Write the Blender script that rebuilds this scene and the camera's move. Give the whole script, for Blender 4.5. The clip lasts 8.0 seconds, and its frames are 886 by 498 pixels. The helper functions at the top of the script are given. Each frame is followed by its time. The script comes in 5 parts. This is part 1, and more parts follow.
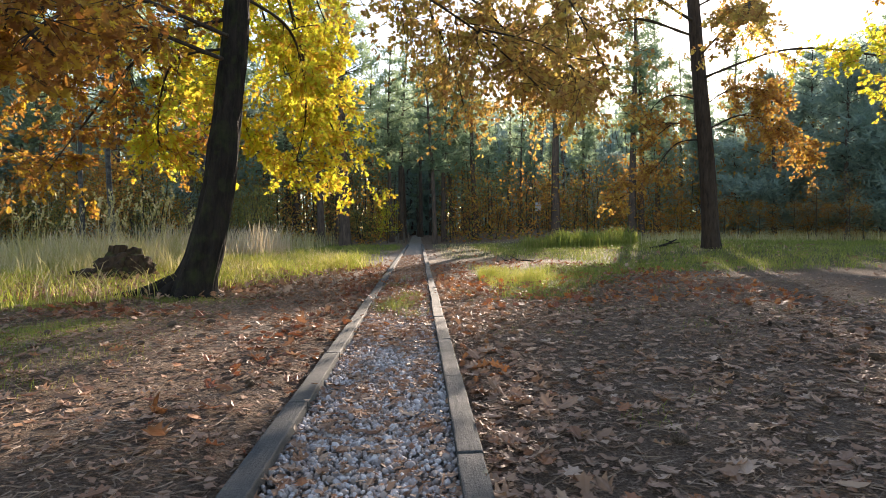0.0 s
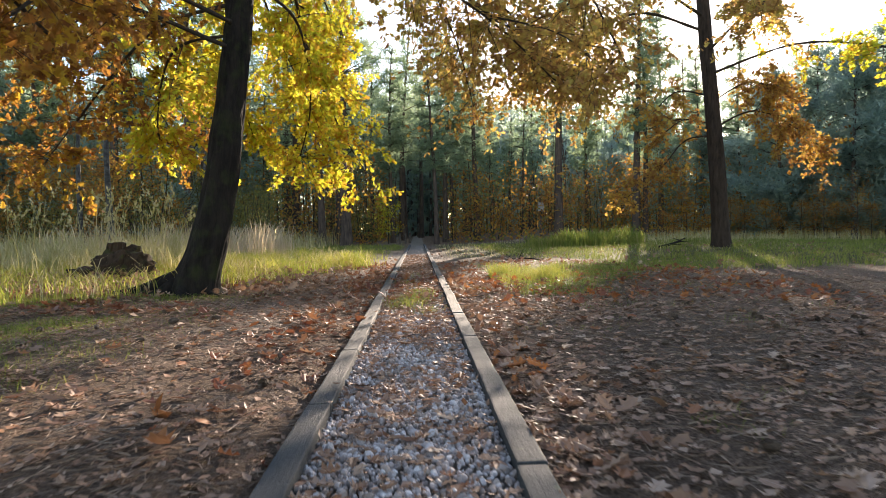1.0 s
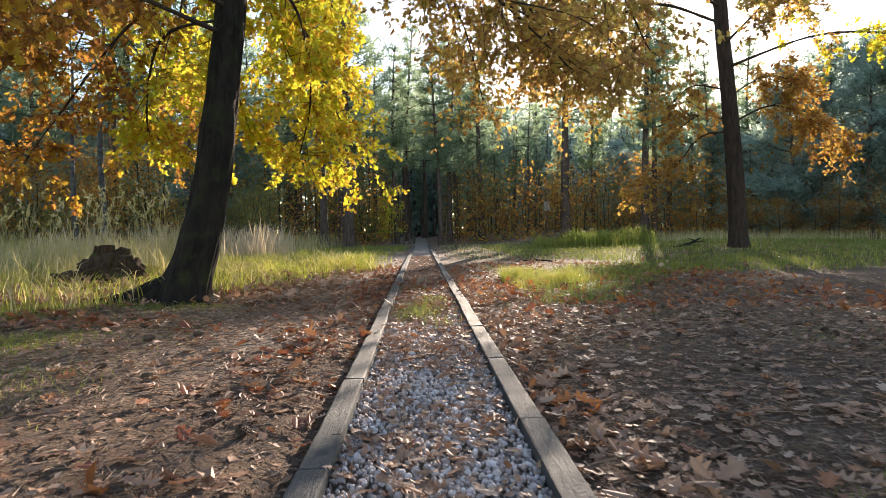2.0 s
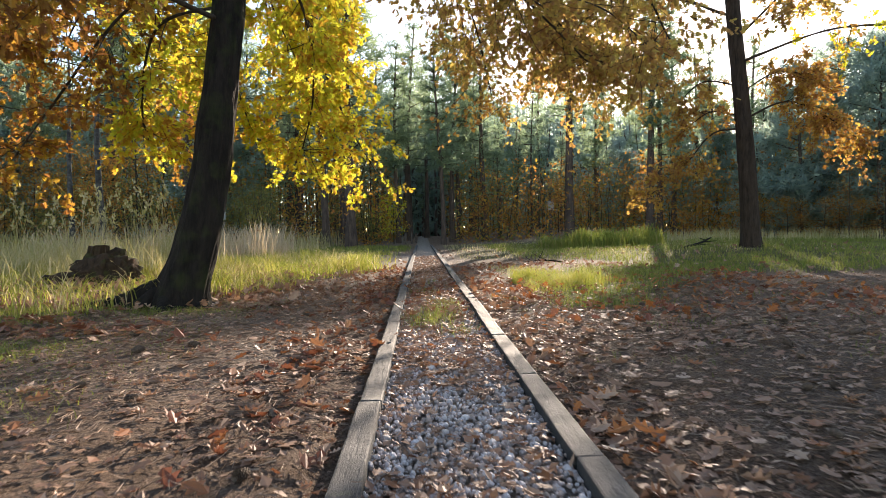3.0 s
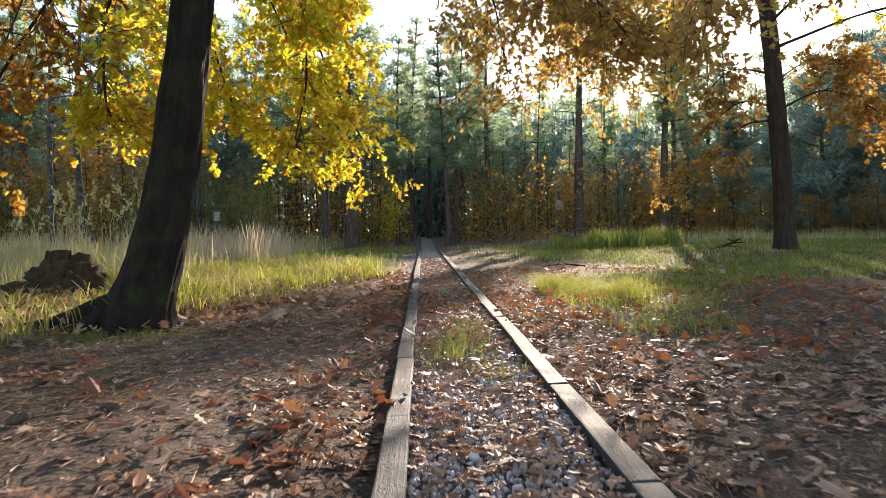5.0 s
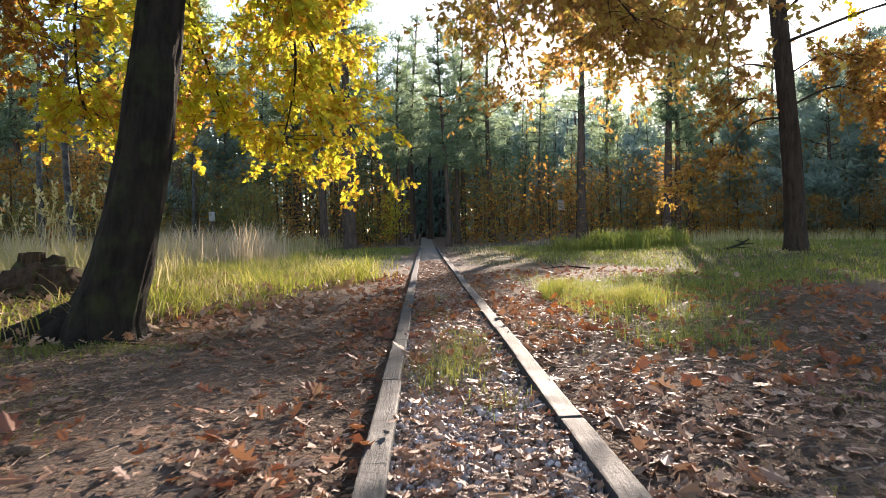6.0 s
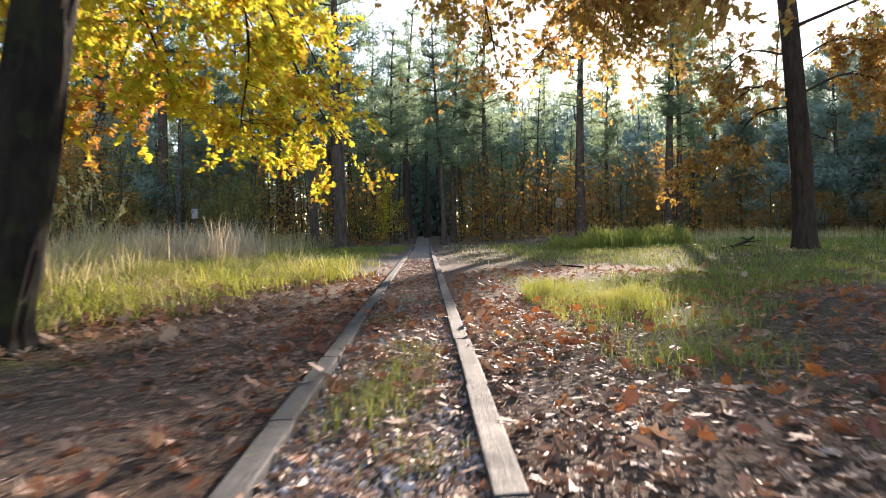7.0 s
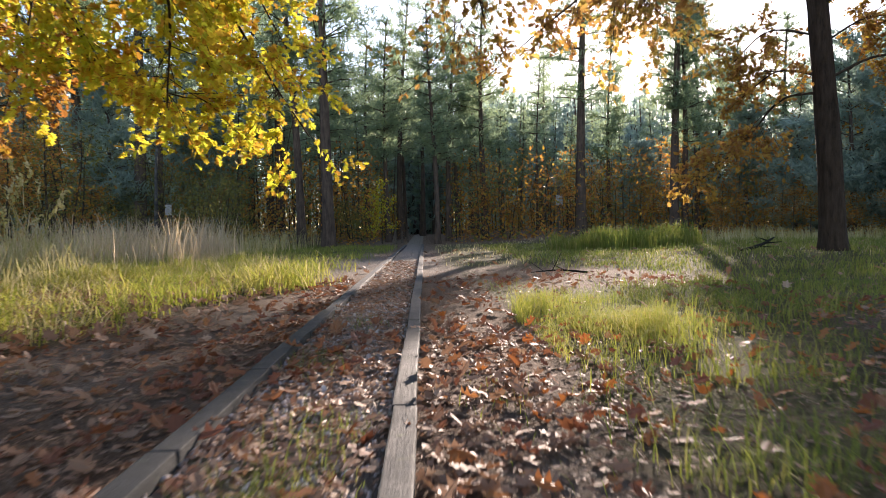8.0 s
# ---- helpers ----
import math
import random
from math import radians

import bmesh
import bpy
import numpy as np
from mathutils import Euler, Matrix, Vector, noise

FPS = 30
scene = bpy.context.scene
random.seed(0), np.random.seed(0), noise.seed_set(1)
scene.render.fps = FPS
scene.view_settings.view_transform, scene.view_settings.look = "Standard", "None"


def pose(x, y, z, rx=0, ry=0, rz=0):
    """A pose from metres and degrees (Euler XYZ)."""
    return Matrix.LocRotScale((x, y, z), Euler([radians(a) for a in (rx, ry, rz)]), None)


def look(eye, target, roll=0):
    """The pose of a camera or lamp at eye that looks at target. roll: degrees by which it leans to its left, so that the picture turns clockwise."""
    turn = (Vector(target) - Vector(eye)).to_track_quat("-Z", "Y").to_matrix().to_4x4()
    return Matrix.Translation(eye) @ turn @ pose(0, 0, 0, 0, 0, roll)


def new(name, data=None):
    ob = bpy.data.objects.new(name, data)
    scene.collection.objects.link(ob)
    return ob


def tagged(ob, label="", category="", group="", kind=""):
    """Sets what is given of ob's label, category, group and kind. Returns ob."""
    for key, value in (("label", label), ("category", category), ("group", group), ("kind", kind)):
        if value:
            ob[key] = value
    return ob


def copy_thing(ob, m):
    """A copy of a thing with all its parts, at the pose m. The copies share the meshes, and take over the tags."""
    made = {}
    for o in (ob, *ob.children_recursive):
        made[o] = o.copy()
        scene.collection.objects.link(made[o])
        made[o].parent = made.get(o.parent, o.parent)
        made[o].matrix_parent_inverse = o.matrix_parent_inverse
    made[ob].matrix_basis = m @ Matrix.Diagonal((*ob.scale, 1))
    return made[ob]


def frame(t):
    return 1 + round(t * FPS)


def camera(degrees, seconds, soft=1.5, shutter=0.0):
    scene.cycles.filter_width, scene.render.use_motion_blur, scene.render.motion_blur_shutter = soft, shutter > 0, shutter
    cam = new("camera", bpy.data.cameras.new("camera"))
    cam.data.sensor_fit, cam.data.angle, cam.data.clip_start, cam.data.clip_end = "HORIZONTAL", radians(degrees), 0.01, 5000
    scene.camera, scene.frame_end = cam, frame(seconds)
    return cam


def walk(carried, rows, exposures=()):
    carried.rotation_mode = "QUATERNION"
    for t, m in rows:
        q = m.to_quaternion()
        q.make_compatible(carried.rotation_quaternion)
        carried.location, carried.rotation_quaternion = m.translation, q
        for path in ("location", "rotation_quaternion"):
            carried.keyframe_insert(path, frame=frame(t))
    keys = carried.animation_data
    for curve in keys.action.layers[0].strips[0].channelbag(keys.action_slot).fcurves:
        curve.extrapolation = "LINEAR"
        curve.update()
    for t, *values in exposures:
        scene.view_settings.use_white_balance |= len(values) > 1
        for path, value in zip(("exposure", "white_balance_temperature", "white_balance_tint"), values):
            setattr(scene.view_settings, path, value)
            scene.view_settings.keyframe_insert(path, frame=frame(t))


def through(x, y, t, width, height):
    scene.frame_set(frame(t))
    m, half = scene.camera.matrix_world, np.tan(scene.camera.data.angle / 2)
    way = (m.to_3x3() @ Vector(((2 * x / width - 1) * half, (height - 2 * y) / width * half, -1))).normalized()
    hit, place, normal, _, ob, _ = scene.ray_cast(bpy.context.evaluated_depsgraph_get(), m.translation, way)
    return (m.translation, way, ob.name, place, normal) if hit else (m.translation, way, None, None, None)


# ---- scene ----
import itertools

cam = camera(68.9, 8.0, 0.8, 0.6)
PATH = [
    (0, (0.205, 0.16, 0.841), (0.279, 2.157, 0.778), -0.8),
    (0.5, (0.115, 0.25, 0.795), (0.194, 2.248, 0.733), -0.7),
    (1, (0.047, 0.515, 0.748), (0.124, 2.513, 0.691), -0.9),
    (1.5, (0.018, 0.911, 0.758), (0.089, 2.909, 0.702), -1.0),
    (3, (-0.133, 1.606, 0.764), (-0.066, 3.604, 0.706), -1.1),
    (3.5, (-0.163, 1.936, 0.757), (-0.097, 3.934, 0.7), -1.1),
    (4, (-0.195, 2.295, 0.761), (-0.133, 4.294, 0.706), -1.2),
    (4.5, (-0.247, 2.636, 0.772), (-0.185, 4.634, 0.715), -1.2),
    (6, (-0.185, 3.428, 0.792), (-0.127, 5.427, 0.736), -1.2),
    (6.5, (-0.027, 3.72, 0.78), (0.028, 5.719, 0.72), -1.1),
    (7, (0.166, 4.309, 0.728), (0.22, 6.307, 0.67), -1.2),
    (7.5, (0.368, 5.144, 0.701), (0.42, 7.143, 0.643), -1.2),
    (8, (0.465, 5.786, 0.736), (0.521, 7.784, 0.672), -1.0),
]
walk(cam, [(t, look(eye, target, roll)) for t, eye, target, roll in PATH], [(0.0, 1.67, 7300, 18), (4.5, 1.65, 7300, 18), (6.0, 1.67, 7150, 21), (7.5, 1.7, 7000, 22), (8.0, 1.45, 7000, 23)])

# ---------------------------------------------------------------- light
SUN_AZ, SUN_EL = radians(19.3), radians(14.6)
SUN_WAY = Vector((math.sin(SUN_AZ) * math.cos(SUN_EL), math.cos(SUN_AZ) * math.cos(SUN_EL), math.sin(SUN_EL)))
world = bpy.data.worlds.new("sky")
scene.world = world
world.use_nodes = True
wn = world.node_tree
sky = wn.nodes.new("ShaderNodeTexSky")
sky.sky_type, sky.sun_disc = "NISHITA", False
sky.sun_elevation, sky.sun_rotation = SUN_EL, SUN_AZ
sky.air_density, sky.dust_density, sky.ozone_density = 0.9, 0.25, 1.2
wn.links.new(sky.outputs["Color"], wn.nodes["Background"].inputs["Color"])
wn.nodes["Background"].inputs["Strength"].default_value = 0.145
sun_data = bpy.data.lights.new("sun", "SUN")
sun_data.energy, sun_data.angle, sun_data.color = 5.0, radians(0.55), (1.0, 0.91, 0.78)
sun = new("sun", sun_data)
sun.matrix_world = look(SUN_WAY * 60, (0, 0, 0))

# ---------------------------------------------------------------- number helpers
rng = np.random.default_rng(7)


def lattice(ix, iy, seed):
    n = (ix * 374761393 + iy * 668265263 + seed * 982451653) & 0x7FFFFFFF
    n = ((n ^ (n >> 13)) * 1274126177) & 0x7FFFFFFF
    return ((n ^ (n >> 16)) & 0xFFFF) / 65535.0


def wave(x, y, size, seed=0):
    """Smooth value noise, 0 to 1, with lumps of that size in metres."""
    x, y = np.asarray(x, float) / size, np.asarray(y, float) / size
    ix, iy = np.floor(x).astype(np.int64), np.floor(y).astype(np.int64)
    u, v = x - ix, y - iy
    u, v = u * u * (3 - 2 * u), v * v * (3 - 2 * v)
    a, b = lattice(ix, iy, seed), lattice(ix + 1, iy, seed)
    c, d = lattice(ix, iy + 1, seed), lattice(ix + 1, iy + 1, seed)
    return (a * (1 - u) + b * u) * (1 - v) + (c * (1 - u) + d * u) * v


def step(a, b, v):
    s = np.clip((np.asarray(v, float) - a) / (b - a), 0, 1)
    return s * s * (3 - 2 * s)


def ground_z(x, y):
    """Height of the ground: a level bed between the timbers, a low bank on one side, a hummock on the other."""
    x, y = np.asarray(x, float), np.asarray(y, float)
    off = step(0.42, 1.3, np.abs(x))
    z = 0.035 * step(-0.4, -0.6, x) * step(9, 4, y)
    z = z + off * (0.05 * (wave(x, y, 1.1, 1) - 0.5) + 0.02 * (wave(x, y, 0.3, 2) - 0.5) + 0.14 * (wave(x, y, 5.0, 3) - 0.45))
    z = z + 0.02 * step(-1.8, -4.0, x) + 0.10 * np.exp(-(((x - 4.0) / 2.2) ** 2 + ((y - 9.0) / 2.5) ** 2))
    z = z + 0.12 * step(4, 9, x) * step(10, 16, y)
    z = z + 0.35 * step(28, 45, y) * step(1.0, 9.0, np.abs(x)) + 0.2 * step(34, 60, y)
    return z


def grass_mask(x, y):
    """Where grass grows, 0 to 1."""
    x, y = np.asarray(x, float), np.asarray(y, float)
    rag = 1.6 * (wave(x, y, 1.3, 11) - 0.5) + 0.8 * (wave(x, y, 0.4, 12) - 0.5)
    edge = np.interp(y, [0, 5, 6.6, 9.5, 12, 14.3, 17, 26, 34], [-7.0, -4.6, -3.9, -2.6, -1.75, -1.1, -0.9, -0.8, -0.7])
    left = step(0.25, -0.35, x - edge + 0.45 * rag)
    tuft = step(1.15, 0.7, np.hypot((x - 1.85 - 0.12 * (y - 9)) / 0.85, (y - 9.6) / 2.3) + 0.45 * rag)
    near = np.interp(x, [0.6, 1.0, 1.25, 2.6, 3.3, 4.2, 6, 8, 12], [19.0, 17.0, 9.0, 8.2, 9.2, 10.6, 11.4, 11.4, 11.0])
    right = step(-0.9, 2.2, y - near + 1.0 * rag) * step(0.6, 1.2, x)
    bare = 1 - 0.95 * step(1.25, 0.75, np.hypot((x - 2.5) / 1.9, (y - 15.2) / 2.3) + 0.4 * rag)
    worn = 1 - 0.85 * step(2.4, 0.8, np.abs(x + 1.2)) * step(15.5, 17, y) * step(23, 20, y)
    wood = step(36, 30, y - 0.12 * np.abs(x))
    return np.clip(np.maximum(np.maximum(left * worn, tuft), right * bare) * wood, 0, 1)


def turns(yaw, pitch, roll):
    """Rotation matrices, roll about y, then pitch about x, then yaw about z."""
    cy, sy, cp, sp, cr, sr = np.cos(yaw), np.sin(yaw), np.cos(pitch), np.sin(pitch), np.cos(roll), np.sin(roll)
    o, l = np.zeros_like(cy), np.ones_like(cy)
    z = np.stack([np.stack([cy, -sy, o], -1), np.stack([sy, cy, o], -1), np.stack([o, o, l], -1)], -2)
    x = np.stack([np.stack([l, o, o], -1), np.stack([o, cp, -sp], -1), np.stack([o, sp, cp], -1)], -2)
    y = np.stack([np.stack([cr, o, sr], -1), np.stack([o, l, o], -1), np.stack([-sr, o, cr], -1)], -2)
    return z @ x @ y


def unit(v):
    return v / np.maximum(np.linalg.norm(v, axis=-1, keepdims=True), 1e-9)


def aimed(axis, normal):
    """Matrices whose y follows the axis and whose z leans to the normal."""
    a = unit(axis)
    x = unit(np.cross(a, normal))
    return np.stack([x, a, np.cross(x, a)], -1)


class Soup:
    """Gathers many small pieces into one mesh."""

    def __init__(self):
        self.v, self.loops, self.sizes, self.n = [], [], [], 0

    def add(self, shape, turn, size, place):
        verts, faces = shape
        size = np.asarray(size, float)
        if size.ndim == 1:
            size = size[:, None]
        v = np.einsum("nij,nvj->nvi", turn, verts[None] * size[:, None, :]) + place[:, None]
        k = np.array(list(itertools.chain(*faces)))
        idx = (k[None] + (np.arange(len(place)) * len(verts))[:, None]).ravel() + self.n
        self.v.append(v.reshape(-1, 3))
        self.loops.append(idx)
        self.sizes.append(np.tile([len(f) for f in faces], len(place)))
        self.n += len(place) * len(verts)

    def tube(self, pts, radii, sides=6, cap=False):
        pts, radii = np.asarray(pts, float), np.asarray(radii, float)
        d = unit(np.gradient(pts, axis=0))
        ref = np.where(np.abs(d[:, 2:3]) > 0.9, [[1.0, 0, 0]], [[0, 0, 1.0]])
        ref = np.tile(ref[0], (len(pts), 1))
        a = unit(np.cross(d, ref))
        b = np.cross(d, a)
        ang = np.arange(sides) * 2 * np.pi / sides
        ring = pts[:, None] + radii[:, None, None] * (np.cos(ang)[None, :, None] * a[:, None] + np.sin(ang)[None, :, None] * b[:, None])
        n, m = len(pts), sides
        i, j = np.meshgrid(np.arange(n - 1), np.arange(m), indexing="ij")
        q = np.stack([i * m + j, i * m + (j + 1) % m, (i + 1) * m + (j + 1) % m, (i + 1) * m + j], -1).reshape(-1, 4)
        self.v.append(ring.reshape(-1, 3))
        self.loops.append(q.ravel() + self.n)
        self.sizes.append(np.full(len(q), 4))
        if cap:
            self.loops.append(np.arange(m) + self.n + (n - 1) * m)
            self.sizes.append(np.array([m]))
        self.n += n * m

    def mesh(self, name, smooth=False, shift=(0, 0, 0)):
        me = bpy.data.meshes.new(name)
        v, loops, sizes = np.concatenate(self.v) - np.asarray(shift), np.concatenate(self.loops), np.concatenate(self.sizes)
        me.vertices.add(len(v))
        me.vertices.foreach_set("co", v.astype(np.float32).ravel())
        me.loops.add(len(loops))
        me.loops.foreach_set("vertex_index", loops.astype(np.int32))
        me.polygons.add(len(sizes))
        me.polygons.foreach_set("loop_start", np.concatenate([[0], np.cumsum(sizes)[:-1]]).astype(np.int32))
        me.update(calc_edges=True)
        me.polygons.foreach_set("use_smooth", np.full(len(sizes), smooth))
        return me


def thing(name, x, y, z, label, category, group="", kind=""):
    ob = new(name)
    ob.matrix_basis = pose(x, y, z)
    ob.empty_display_size = 0.2
    return tagged(ob, label, category, group, kind)


def part(name, made, material, parent=None, label="", smooth=False):
    """One mesh object, from a Soup in world places, a bmesh or a ready mesh, under its parent."""
    root, shift = parent, Vector((0, 0, 0))
    while root is not None:
        shift, root = shift + root.matrix_basis.translation, root.parent
    if isinstance(made, Soup):
        me = made.mesh(name, smooth, shift)
    elif isinstance(made, bmesh.types.BMesh):
        me = bpy.data.meshes.new(name)
        bmesh.ops.translate(made, verts=made.verts, vec=-shift)
        made.to_mesh(me)
        made.free()
        me.polygons.foreach_set("use_smooth", [smooth] * len(me.polygons))
    else:
        me = made
    if not me.materials:
        me.materials.append(material)
    ob = new(name, me)
    ob.parent = parent
    return tagged(ob, label)


def curve(points, n):
    """A smooth line through the points."""
    p = np.asarray(points, float)
    p = np.vstack([2 * p[0] - p[1], p, 2 * p[-1] - p[-2]])
    t = np.linspace(0, len(p) - 3 - 1e-6, n)
    k = t.astype(int)
    f = (t - k)[:, None]
    a, b, c, d = p[k], p[k + 1], p[k + 2], p[k + 3]
    return 0.5 * (2 * b + (c - a) * f + (2 * a - 5 * b + 4 * c - d) * f ** 2 + (3 * b - a - 3 * c + d) * f ** 3)


# ---------------------------------------------------------------- materials
class Nodes:
    def __init__(self, name):
        self.m = bpy.data.materials.new(name)
        self.m.use_nodes = True
        self.t = self.m.node_tree
        self.b = self.t.nodes["Principled BSDF"]
        self.out = self.t.nodes["Material Output"]
        self.pos = self.node("ShaderNodeNewGeometry")

    def node(self, kind, **links):
        n = self.t.nodes.new(kind)
        for key, v in links.items():
            self.put(n.inputs[key.replace("_", " ")], v)
        return n

    def put(self, socket, v):
        if isinstance(v, bpy.types.NodeSocket):
            self.t.links.new(v, socket)
        else:
            socket.default_value = v

    def noise(self, scale, detail=4.0, stretch=None, rough=0.55):
        vec = self.pos.outputs["Position"]
        if stretch:
            mp = self.node("ShaderNodeMapping", Vector=vec)
            mp.inputs["Scale"].default_value = stretch
            vec = mp.outputs["Vector"]
        return self.node("ShaderNodeTexNoise", Vector=vec, Scale=scale, Detail=detail, Roughness=rough).outputs["Fac"]

    def ramp(self, fac, stops):
        r = self.node("ShaderNodeValToRGB", Fac=fac)
        e = r.color_ramp.elements
        while len(e) < len(stops):
            e.new(0.5)
        for el, (p, c) in zip(e, stops):
            el.position, el.color = p, (*c, 1)
        return r.outputs["Color"]

    def mix(self, fac, a, b, blend="MIX"):
        n = self.node("ShaderNodeMix")
        n.data_type, n.blend_type = "RGBA", blend
        for s, v in zip((n.inputs["Factor"], n.inputs[6], n.inputs[7]), (fac, a, b)):
            self.put(s, (*v, 1) if isinstance(v, tuple) and len(v) == 3 else v)
        return n.outputs[2]

    def math(self, op, a, b=0.5, clamp=False):
        n = self.node("ShaderNodeMath")
        n.operation, n.use_clamp = op, clamp
        self.put(n.inputs[0], a)
        self.put(n.inputs[1], b)
        return n.outputs[0]

    def bump(self, height, strength, distance):
        n = self.node("ShaderNodeBump", Height=height, Strength=strength, Distance=distance)
        self.put(self.b.inputs["Normal"], n.outputs["Normal"])

    def finish(self, color, rough=0.8, spec=0.3, glow_through=0.0, through=None):
        self.put(self.b.inputs["Base Color"], color)
        self.put(self.b.inputs["Roughness"], rough)
        self.b.inputs["Specular IOR Level"].default_value = spec
        if glow_through:
            tr = self.node("ShaderNodeBsdfTranslucent", Color=through if through is not None else color)
            mx = self.node("ShaderNodeMixShader", Fac=glow_through)
            self.t.links.new(self.b.outputs[0], mx.inputs[1])
            self.t.links.new(tr.outputs[0], mx.inputs[2])
            self.t.links.new(mx.outputs[0], self.out.inputs["Surface"])
        return self.m

    def island(self):
        return self.pos.outputs["Random Per Island"]


def leaf_material(name, stops, through=0.5, rough=0.55, patch=0.35, clear=1.0, brown=0.5):
    k = Nodes(name)
    big = k.noise(0.9, 2)
    small = k.noise(40, 3)
    f = k.math("ADD", k.math("MULTIPLY", k.island(), 1 - patch), k.math("MULTIPLY", k.math("SUBTRACT", big, 0.22), patch * 1.8), True)
    c = k.ramp(f, stops)
    c = k.mix(k.math("MULTIPLY", small, brown), c, (0.12, 0.05, 0.015), "MIX") if patch else c
    # clear above 1 brightens the see-through colour beyond the leaf's own
    lit = k.mix(1.0, c, (clear, clear, clear), "MULTIPLY") if clear != 1.0 else None
    return k.finish(c, rough, 0.3, through, lit)


YELLOW = leaf_material("oak_leaf_yellow", [(0.0, (0.38, 0.48, 0.05)), (0.18, (0.60, 0.66, 0.06)), (0.40, (0.77, 0.75, 0.07)), (0.60, (0.81, 0.65, 0.06)), (0.78, (0.66, 0.37, 0.05)), (1.0, (0.32, 0.14, 0.035))], 0.64, brown=0.38)
AMBER = leaf_material("oak_leaf_amber", [(0.0, (0.78, 0.62, 0.06)), (0.2, (0.70, 0.46, 0.05)), (0.45, (0.52, 0.27, 0.05)), (0.75, (0.36, 0.15, 0.04)), (1.0, (0.24, 0.10, 0.03))], 0.6)
RUSSET = leaf_material("oak_leaf_russet", [(0.0, (0.74, 0.55, 0.10)), (0.3, (0.66, 0.42, 0.09)), (0.6, (0.55, 0.29, 0.08)), (0.82, (0.38, 0.17, 0.06)), (0.9, (0.80, 0.60, 0.08)), (1.0, (0.85, 0.68, 0.10))], 0.62)
OLIVE = leaf_material("oak_leaf_olive", [(0.0, (0.56, 0.52, 0.12)), (0.3, (0.66, 0.50, 0.12)), (0.6, (0.58, 0.36, 0.11)), (0.85, (0.42, 0.21, 0.08)), (1.0, (0.80, 0.62, 0.10))], 0.68)
FALLEN = leaf_material("fallen_leaf", [(0.0, (0.19, 0.105, 0.065)), (0.25, (0.32, 0.185, 0.115)), (0.48, (0.43, 0.26, 0.17)), (0.64, (0.27, 0.125, 0.07)), (0.80, (0.56, 0.39, 0.27)), (0.91, (0.46, 0.20, 0.075)), (1.0, (0.68, 0.52, 0.39))], 0.2, 0.6)
ORANGE = leaf_material("fallen_leaf_orange", [(0.0, (0.34, 0.10, 0.04)), (0.5, (0.50, 0.17, 0.045)), (1.0, (0.42, 0.21, 0.09))], 0.3, 0.55)
FALLEN_RED = leaf_material("fallen_leaf_red", [(0.0, (0.14, 0.055, 0.04)), (0.35, (0.26, 0.09, 0.05)), (0.62, (0.38, 0.15, 0.06)), (0.78, (0.36, 0.22, 0.14)), (0.9, (0.24, 0.12, 0.08)), (1.0, (0.56, 0.22, 0.05))], 0.25, 0.55)
BEECH = leaf_material("understory_leaf", [(0.0, (0.56, 0.40, 0.06)), (0.3, (0.62, 0.35, 0.06)), (0.6, (0.48, 0.21, 0.05)), (0.85, (0.28, 0.13, 0.045)), (1.0, (0.58, 0.46, 0.08))], 0.6, brown=0.3)
SHRUB = leaf_material("shrub_leaf", [(0.0, (0.12, 0.16, 0.05)), (0.5, (0.20, 0.23, 0.06)), (0.8, (0.34, 0.30, 0.07)), (1.0, (0.40, 0.26, 0.06))], 0.5)
GRASS = leaf_material("grass_green", [(0.0, (0.10, 0.17, 0.032)), (0.4, (0.19, 0.265, 0.045)), (0.7, (0.34, 0.35, 0.08)), (1.0, (0.47, 0.39, 0.18))], 0.5, 0.75, 0.45, brown=0.35)
# brighter copy of the green grass, with sunlight painted into its colour
LIT_GRASS = leaf_material("grass_sunlit", [(0.0, (0.17, 0.25, 0.04)), (0.35, (0.31, 0.37, 0.055)), (0.7, (0.47, 0.44, 0.10)), (1.0, (0.62, 0.51, 0.24))], 0.54, 0.75, 0.45, brown=0.3)
STRAW = leaf_material("grass_straw", [(0.0, (0.32, 0.33, 0.08)), (0.35, (0.50, 0.44, 0.17)), (0.7, (0.66, 0.56, 0.31)), (1.0, (0.76, 0.66, 0.46))], 0.5, 0.75, 0.45, brown=0.2)
SEED = leaf_material("grass_seed_heads", [(0.0, (0.52, 0.40, 0.24)), (0.5, (0.70, 0.55, 0.36)), (1.0, (0.82, 0.68, 0.50))], 0.5, 0.8, 0.3, brown=0.15)
# both needle colours lifted above real needles: distance haze put into the colour
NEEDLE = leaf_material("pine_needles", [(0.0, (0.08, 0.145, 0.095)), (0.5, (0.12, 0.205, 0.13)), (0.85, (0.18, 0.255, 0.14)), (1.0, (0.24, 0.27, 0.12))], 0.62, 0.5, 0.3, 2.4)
NEEDLE_HAZY = leaf_material("hazy_pine_needles", [(0.0, (0.13, 0.215, 0.19)), (0.5, (0.20, 0.30, 0.26)), (1.0, (0.30, 0.38, 0.29))], 0.62, 0.5, 0.3, 2.2)
DRY_NEEDLE = leaf_material("dry_needles", [(0.0, (0.14, 0.085, 0.055)), (0.5, (0.25, 0.165, 0.11)), (1.0, (0.40, 0.29, 0.20))], 0.0, 0.7, 0.2)


